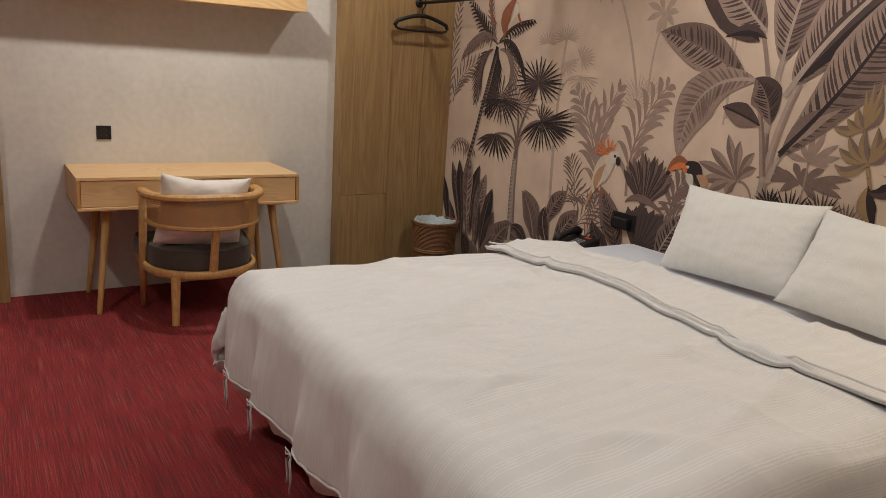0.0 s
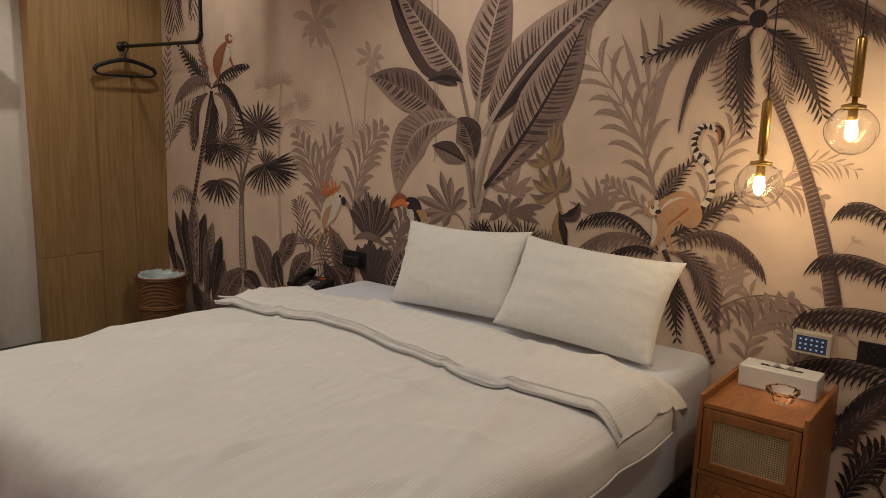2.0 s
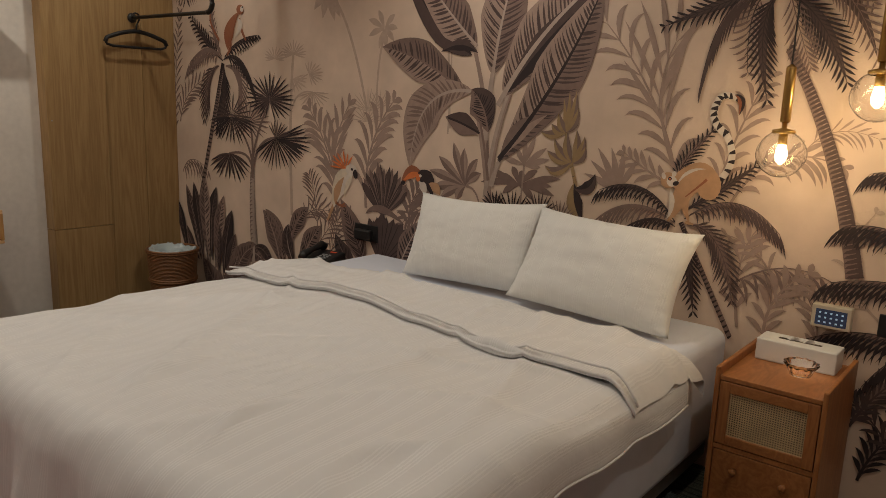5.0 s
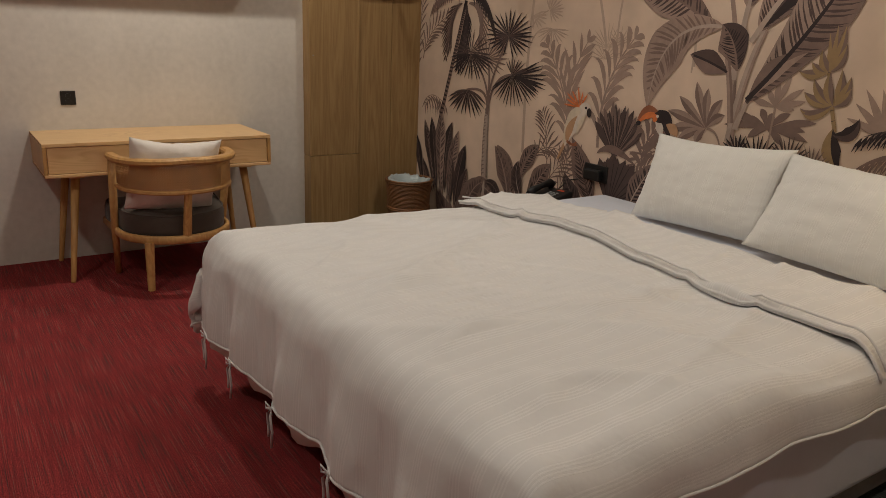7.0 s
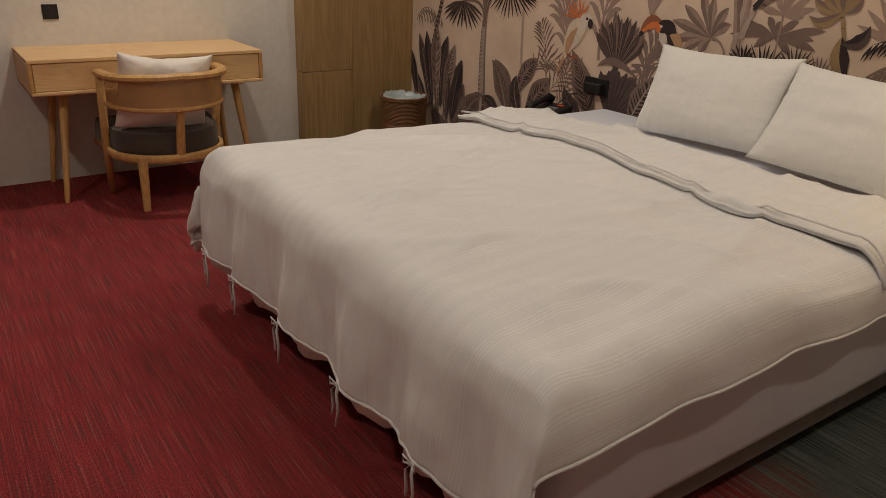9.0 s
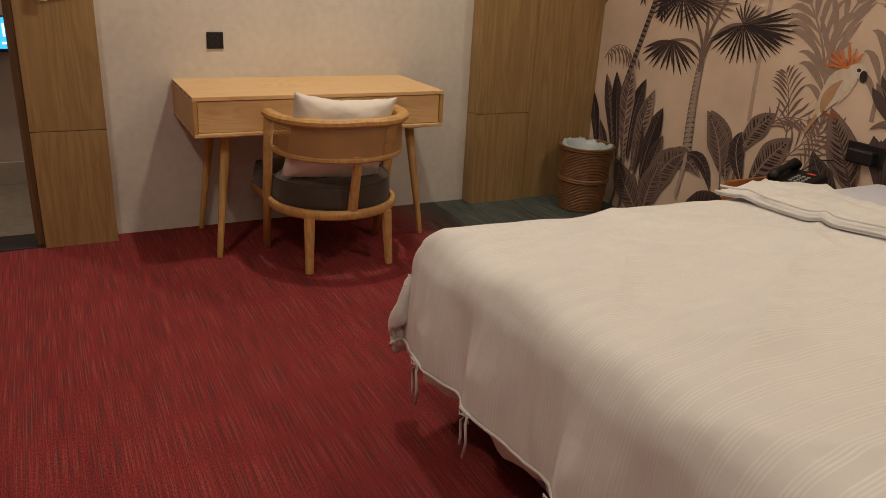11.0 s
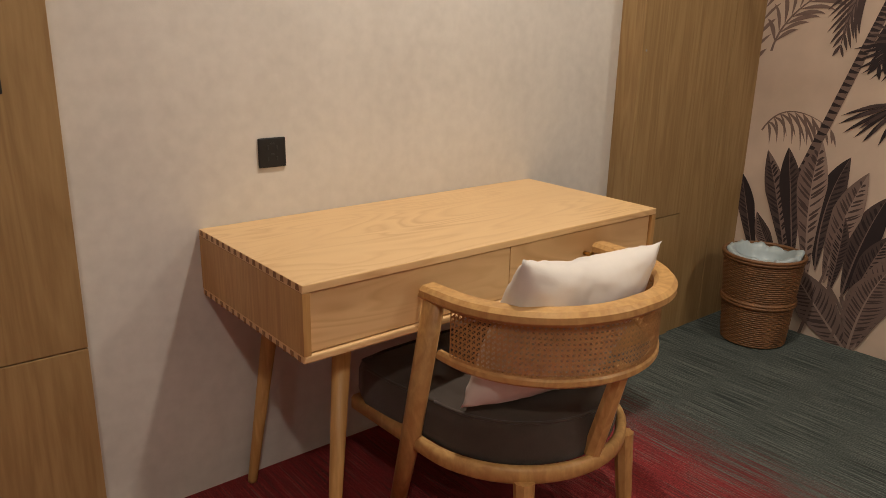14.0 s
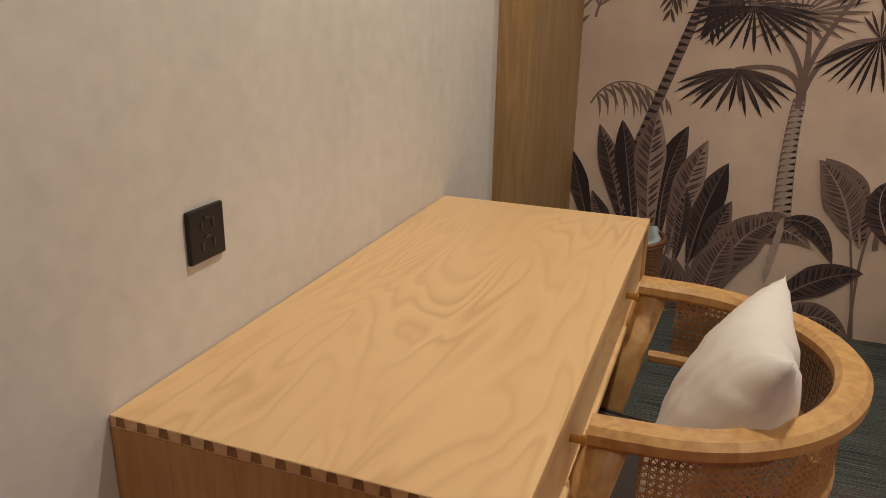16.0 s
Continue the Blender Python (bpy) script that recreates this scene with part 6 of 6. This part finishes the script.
frond(mo, ((3.627, 0.967), (3.474, 1.090), (3.289, 1.059)), 0.077, 18, w=0.0084, tone='deep', hang=True, body='dark', tail=0.6)
frond(mo, ((3.629, 0.949), (3.518, 0.969), (3.395, 0.901)), 0.058, 12, w=0.0084, tone='deep', hang=True, body='deep')
frond(mo, ((3.653, 1.012), (3.783, 1.105), (3.920, 1.220)), 0.070, 16, w=0.0077, tone='deep', body='dark', droop=0.1)
frond(mo, ((3.671, 0.945), (3.698, 0.811), (3.734, 0.627)), 0.083, 13, w=0.0092, tone='deep', body='dark', droop=0.2)
frond(mo, ((3.675, 0.964), (3.797, 0.907), (3.877, 0.700)), 0.098, 16, w=0.0089, tone='dark', body='mid', droop=0.25)
frond(mo, ((3.664, 0.985), (3.847, 1.068), (4.020, 0.972)), 0.082, 20, w=0.0086, tone='dark', hang=True, body='mid', tail=0.6)
mo.done()
mo = Motif("painted_tan_figure", "tan shape with a banded tail")
stem(mo, ((3.784, 1.149), (3.820, 1.230), (3.790, 1.318)), 0.0257, tone='bone', taper=1, rings=5, ring_tone='deep', ring=1.3)
stem(mo, ((3.790, 1.318), (3.741, 1.372), (3.743, 1.428)), 0.0283, tone='bone', taper=1, rings=5, ring_tone='deep', ring=1.3)
stem(mo, ((3.743, 1.428), (3.767, 1.458), (3.815, 1.451)), 0.0257, tone='bone', taper=0.9, rings=4, ring_tone='deep', ring=1.3)
blade(mo, ((3.806, 1.463), (3.833, 1.439), (3.828, 1.388)), 0.0273, tone='deep', half='rust')
blade(mo, ((3.581, 1.100), (3.685, 1.163), (3.790, 1.132)), 0.0900, tone='tan', peak=0.6)
blob(mo, (3.742, 1.128), 0.0491, 0.0616, 15, tone='tan')
blob(mo, (3.660, 1.123), 0.0554, 0.0358, 10, tone='tan')
blade(mo, ((3.729, 1.109), (3.658, 1.076), (3.688, 0.966)), 0.0548, tone='tan', peak=0.3)
blade(mo, ((3.618, 1.117), (3.632, 1.044), (3.594, 0.964)), 0.0508, tone='tan', peak=0.3)
blade(mo, ((3.596, 1.097), (3.607, 1.029), (3.589, 0.970)), 0.0233, tone='bone', peak=0.3)
stem(mo, ((3.736, 1.145), (3.702, 1.111), (3.659, 1.071)), 0.0112, tone='rust', taper=0.4)
blade(mo, ((3.619, 1.110), (3.662, 1.166), (3.729, 1.184)), 0.0136, tone='bone')
stem(mo, ((3.669, 0.972), (3.686, 0.970), (3.702, 0.967)), 0.0137, tone='tan')
blob(mo, (3.584, 1.128), 0.0310, 0.0318, 0, tone='tan')
blob(mo, (3.599, 1.125), 0.0213, 0.0204, 0, tone='bone')
blob(mo, (3.616, 1.119), 0.0129, 0.0090, 20, tone='deep')
blob(mo, (3.591, 1.135), 0.0076, 0.0073, 0, tone='deep')
blob(mo, (3.591, 1.135), 0.0036, 0.0034, 0, tone='orange')
blob(mo, (3.564, 1.144), 0.0084, 0.0137, 20, tone='bone')
blob(mo, (3.606, 1.155), 0.0094, 0.0113, -20, tone='bone')
mo.done()
mo = Motif("painted_right_fronds", "dark drooping fronds low on the mural")
frond(mo, ((4.529, 1.053), (4.394, 1.199), (4.278, 1.214)), 0.081, 15, w=0.0080, tone='deep', hang=True, body='mid', tail=0.7)
frond(mo, ((4.577, 0.890), (4.410, 1.022), (4.226, 1.031)), 0.097, 20, w=0.0090, tone='deep', hang=True, body='mid', tail=0.7)
frond(mo, ((4.584, 0.815), (4.400, 0.860), (4.197, 0.826)), 0.095, 20, w=0.0091, tone='deep', hang=True, body='mid', tail=0.7)
frond(mo, ((4.607, 0.588), (4.383, 0.676), (4.139, 0.603)), 0.109, 22, w=0.0103, tone='deep', hang=True, body='mid', tail=0.7)
frond(mo, ((4.328, 0.328), (4.401, 0.471), (4.509, 0.594)), 0.099, 12, w=0.0167, tone='dark', body='mid', droop=0.1)
frond(mo, ((4.377, 0.139), (4.435, 0.297), (4.540, 0.451)), 0.111, 12, w=0.0169, tone='deep', body='mid', droop=0.1)
frond(mo, ((4.514, 0.197), (4.393, 0.369), (4.257, 0.459)), 0.089, 9, w=0.0154, tone='dark', droop=0.15)
frond(mo, ((4.525, 0.608), (4.441, 0.608), (4.347, 0.482)), 0.085, 12, w=0.0092, tone='deep', hang=True, body='mid')
mo.done()
mo = Motif("painted_spear_leaves", "dark upright spear leaves by the basket")
broad_leaf(mo, ((0.215, 0.237), (0.147, 0.470), (0.089, 0.667)), 0.0831, tone='dark', half='deep', vein='deep', rib='mid', nv=20, peak=0.62, fore=1.0)
broad_leaf(mo, ((0.355, 0.282), (0.279, 0.545), (0.198, 0.780)), 0.0947, tone='dark', half='mid', vein='deep', rib='mid', nv=20, peak=0.62, fore=1.0)
broad_leaf(mo, ((0.332, 0.279), (0.252, 0.370), (0.188, 0.499)), 0.0733, tone='mid', half='dark', vein='deep', rib='mid', nv=20, peak=0.62, fore=1.0)
broad_leaf(mo, ((0.383, 0.286), (0.332, 0.575), (0.288, 0.803)), 0.0982, tone='deep', half='dark', vein='deep', rib='mid', nv=20, peak=0.62, fore=1.0)
broad_leaf(mo, ((0.482, 0.299), (0.483, 0.566), (0.548, 0.797)), 0.1097, tone='deep', half='dark', vein='deep', rib='mid', nv=20, peak=0.62, fore=1.0)
broad_leaf(mo, ((0.453, 0.245), (0.413, 0.583), (0.426, 0.847)), 0.1290, tone='mid', half='pale', vein='dark', rib='pale', nv=20, peak=0.62, fore=1.0)
broad_leaf(mo, ((0.606, 0.216), (0.646, 0.454), (0.713, 0.663)), 0.1178, tone='dark', half='deep', vein='deep', rib='mid', nv=20, peak=0.62, fore=1.0)
broad_leaf(mo, ((0.526, 0.255), (0.556, 0.503), (0.627, 0.747)), 0.1186, tone='mid', half='pale', vein='dark', rib='pale', nv=20, peak=0.62, fore=1.0)
broad_leaf(mo, ((0.630, 0.144), (0.682, 0.338), (0.746, 0.512)), 0.1009, tone='dark', half='mid', vein='deep', rib='mid', nv=20, peak=0.62, fore=1.0)
broad_leaf(mo, ((0.550, 0.208), (0.564, 0.383), (0.566, 0.551)), 0.0696, tone='mid', half='dark', vein='deep', rib='mid', nv=20, peak=0.62, fore=1.0)
stem(mo, ((0.450, 0.270), (0.541, 0.181), (0.649, 0.044)), 0.0168, tone='mid')
stem(mo, ((0.545, 0.245), (0.611, 0.166), (0.671, 0.048)), 0.0167, tone='mid')
stem(mo, ((0.377, 0.298), (0.481, 0.198), (0.638, 0.042)), 0.0169, tone='mid')
stem(mo, ((0.606, 0.216), (0.637, 0.145), (0.671, 0.048)), 0.0167, tone='mid')
mo.done()
mo = Motif("painted_ground_leaves", "broad mauve leaves at the foot of the mural")
stem(mo, ((1.257, -0.000), (1.219, 0.235), (1.184, 0.416)), 0.0128, tone='mid')
stem(mo, ((1.248, -0.002), (1.235, 0.354), (1.275, 0.528)), 0.0125, tone='mid')
broad_leaf(mo, ((1.189, 0.405), (1.129, 0.577), (1.030, 0.705)), 0.1474, tone='mid', vein='dark', rib='pale', nv=22, peak=0.4, fore=0.9)
broad_leaf(mo, ((0.689, -0.001), (0.773, 0.314), (0.949, 0.460)), 0.1814, tone='mid', vein='dark', rib='pale', nv=24, peak=0.5)
broad_leaf(mo, ((0.940, 0.454), (1.054, 0.433), (1.141, 0.294)), 0.0807, tone='dark', vein='deep', rib='mid', nv=12)
broad_leaf(mo, ((0.922, 0.077), (1.089, 0.220), (1.254, 0.278)), 0.1311, tone='dark', vein='deep', rib='mid', nv=16, peak=0.5)
broad_leaf(mo, ((1.334, 0.391), (1.262, 0.537), (1.277, 0.647)), 0.1007, tone='dark', vein='deep', nv=14)
broad_leaf(mo, ((0.963, -0.055), (1.092, 0.069), (1.248, -0.002)), 0.1343, tone='mid', vein='dark', nv=14)
blade(mo, ((0.910, 0.187), (0.911, 0.241), (0.924, 0.299)), 0.0269, tone='rib')
blade(mo, ((0.919, 0.233), (0.917, 0.286), (0.928, 0.342)), 0.0267, tone='rib')
blade(mo, ((0.927, 0.277), (0.923, 0.330), (0.932, 0.385)), 0.0265, tone='rib')
blade(mo, ((0.935, 0.322), (0.929, 0.373), (0.936, 0.428)), 0.0263, tone='rib')
blade(mo, ((0.943, 0.365), (0.935, 0.416), (0.940, 0.470)), 0.0261, tone='rib')
broad_leaf(mo, ((0.699, -0.049), (0.516, 0.136), (0.374, 0.296)), 0.1833, tone='mid', vein='dark', rib='pale', nv=22, peak=0.5)
broad_leaf(mo, ((0.668, -0.008), (0.700, 0.206), (0.767, 0.372)), 0.1609, tone='mid', vein='dark', rib='pale', nv=20, peak=0.5)
stem(mo, ((0.453, -0.032), (0.495, 0.169), (0.529, 0.332)), 0.0149, tone='mid')
stem(mo, ((0.378, -0.058), (0.420, 0.172), (0.420, 0.329)), 0.0153, tone='mid')
stem(mo, ((0.593, 0.018), (0.635, 0.186), (0.662, 0.294)), 0.0142, tone='mid')
mo.done()
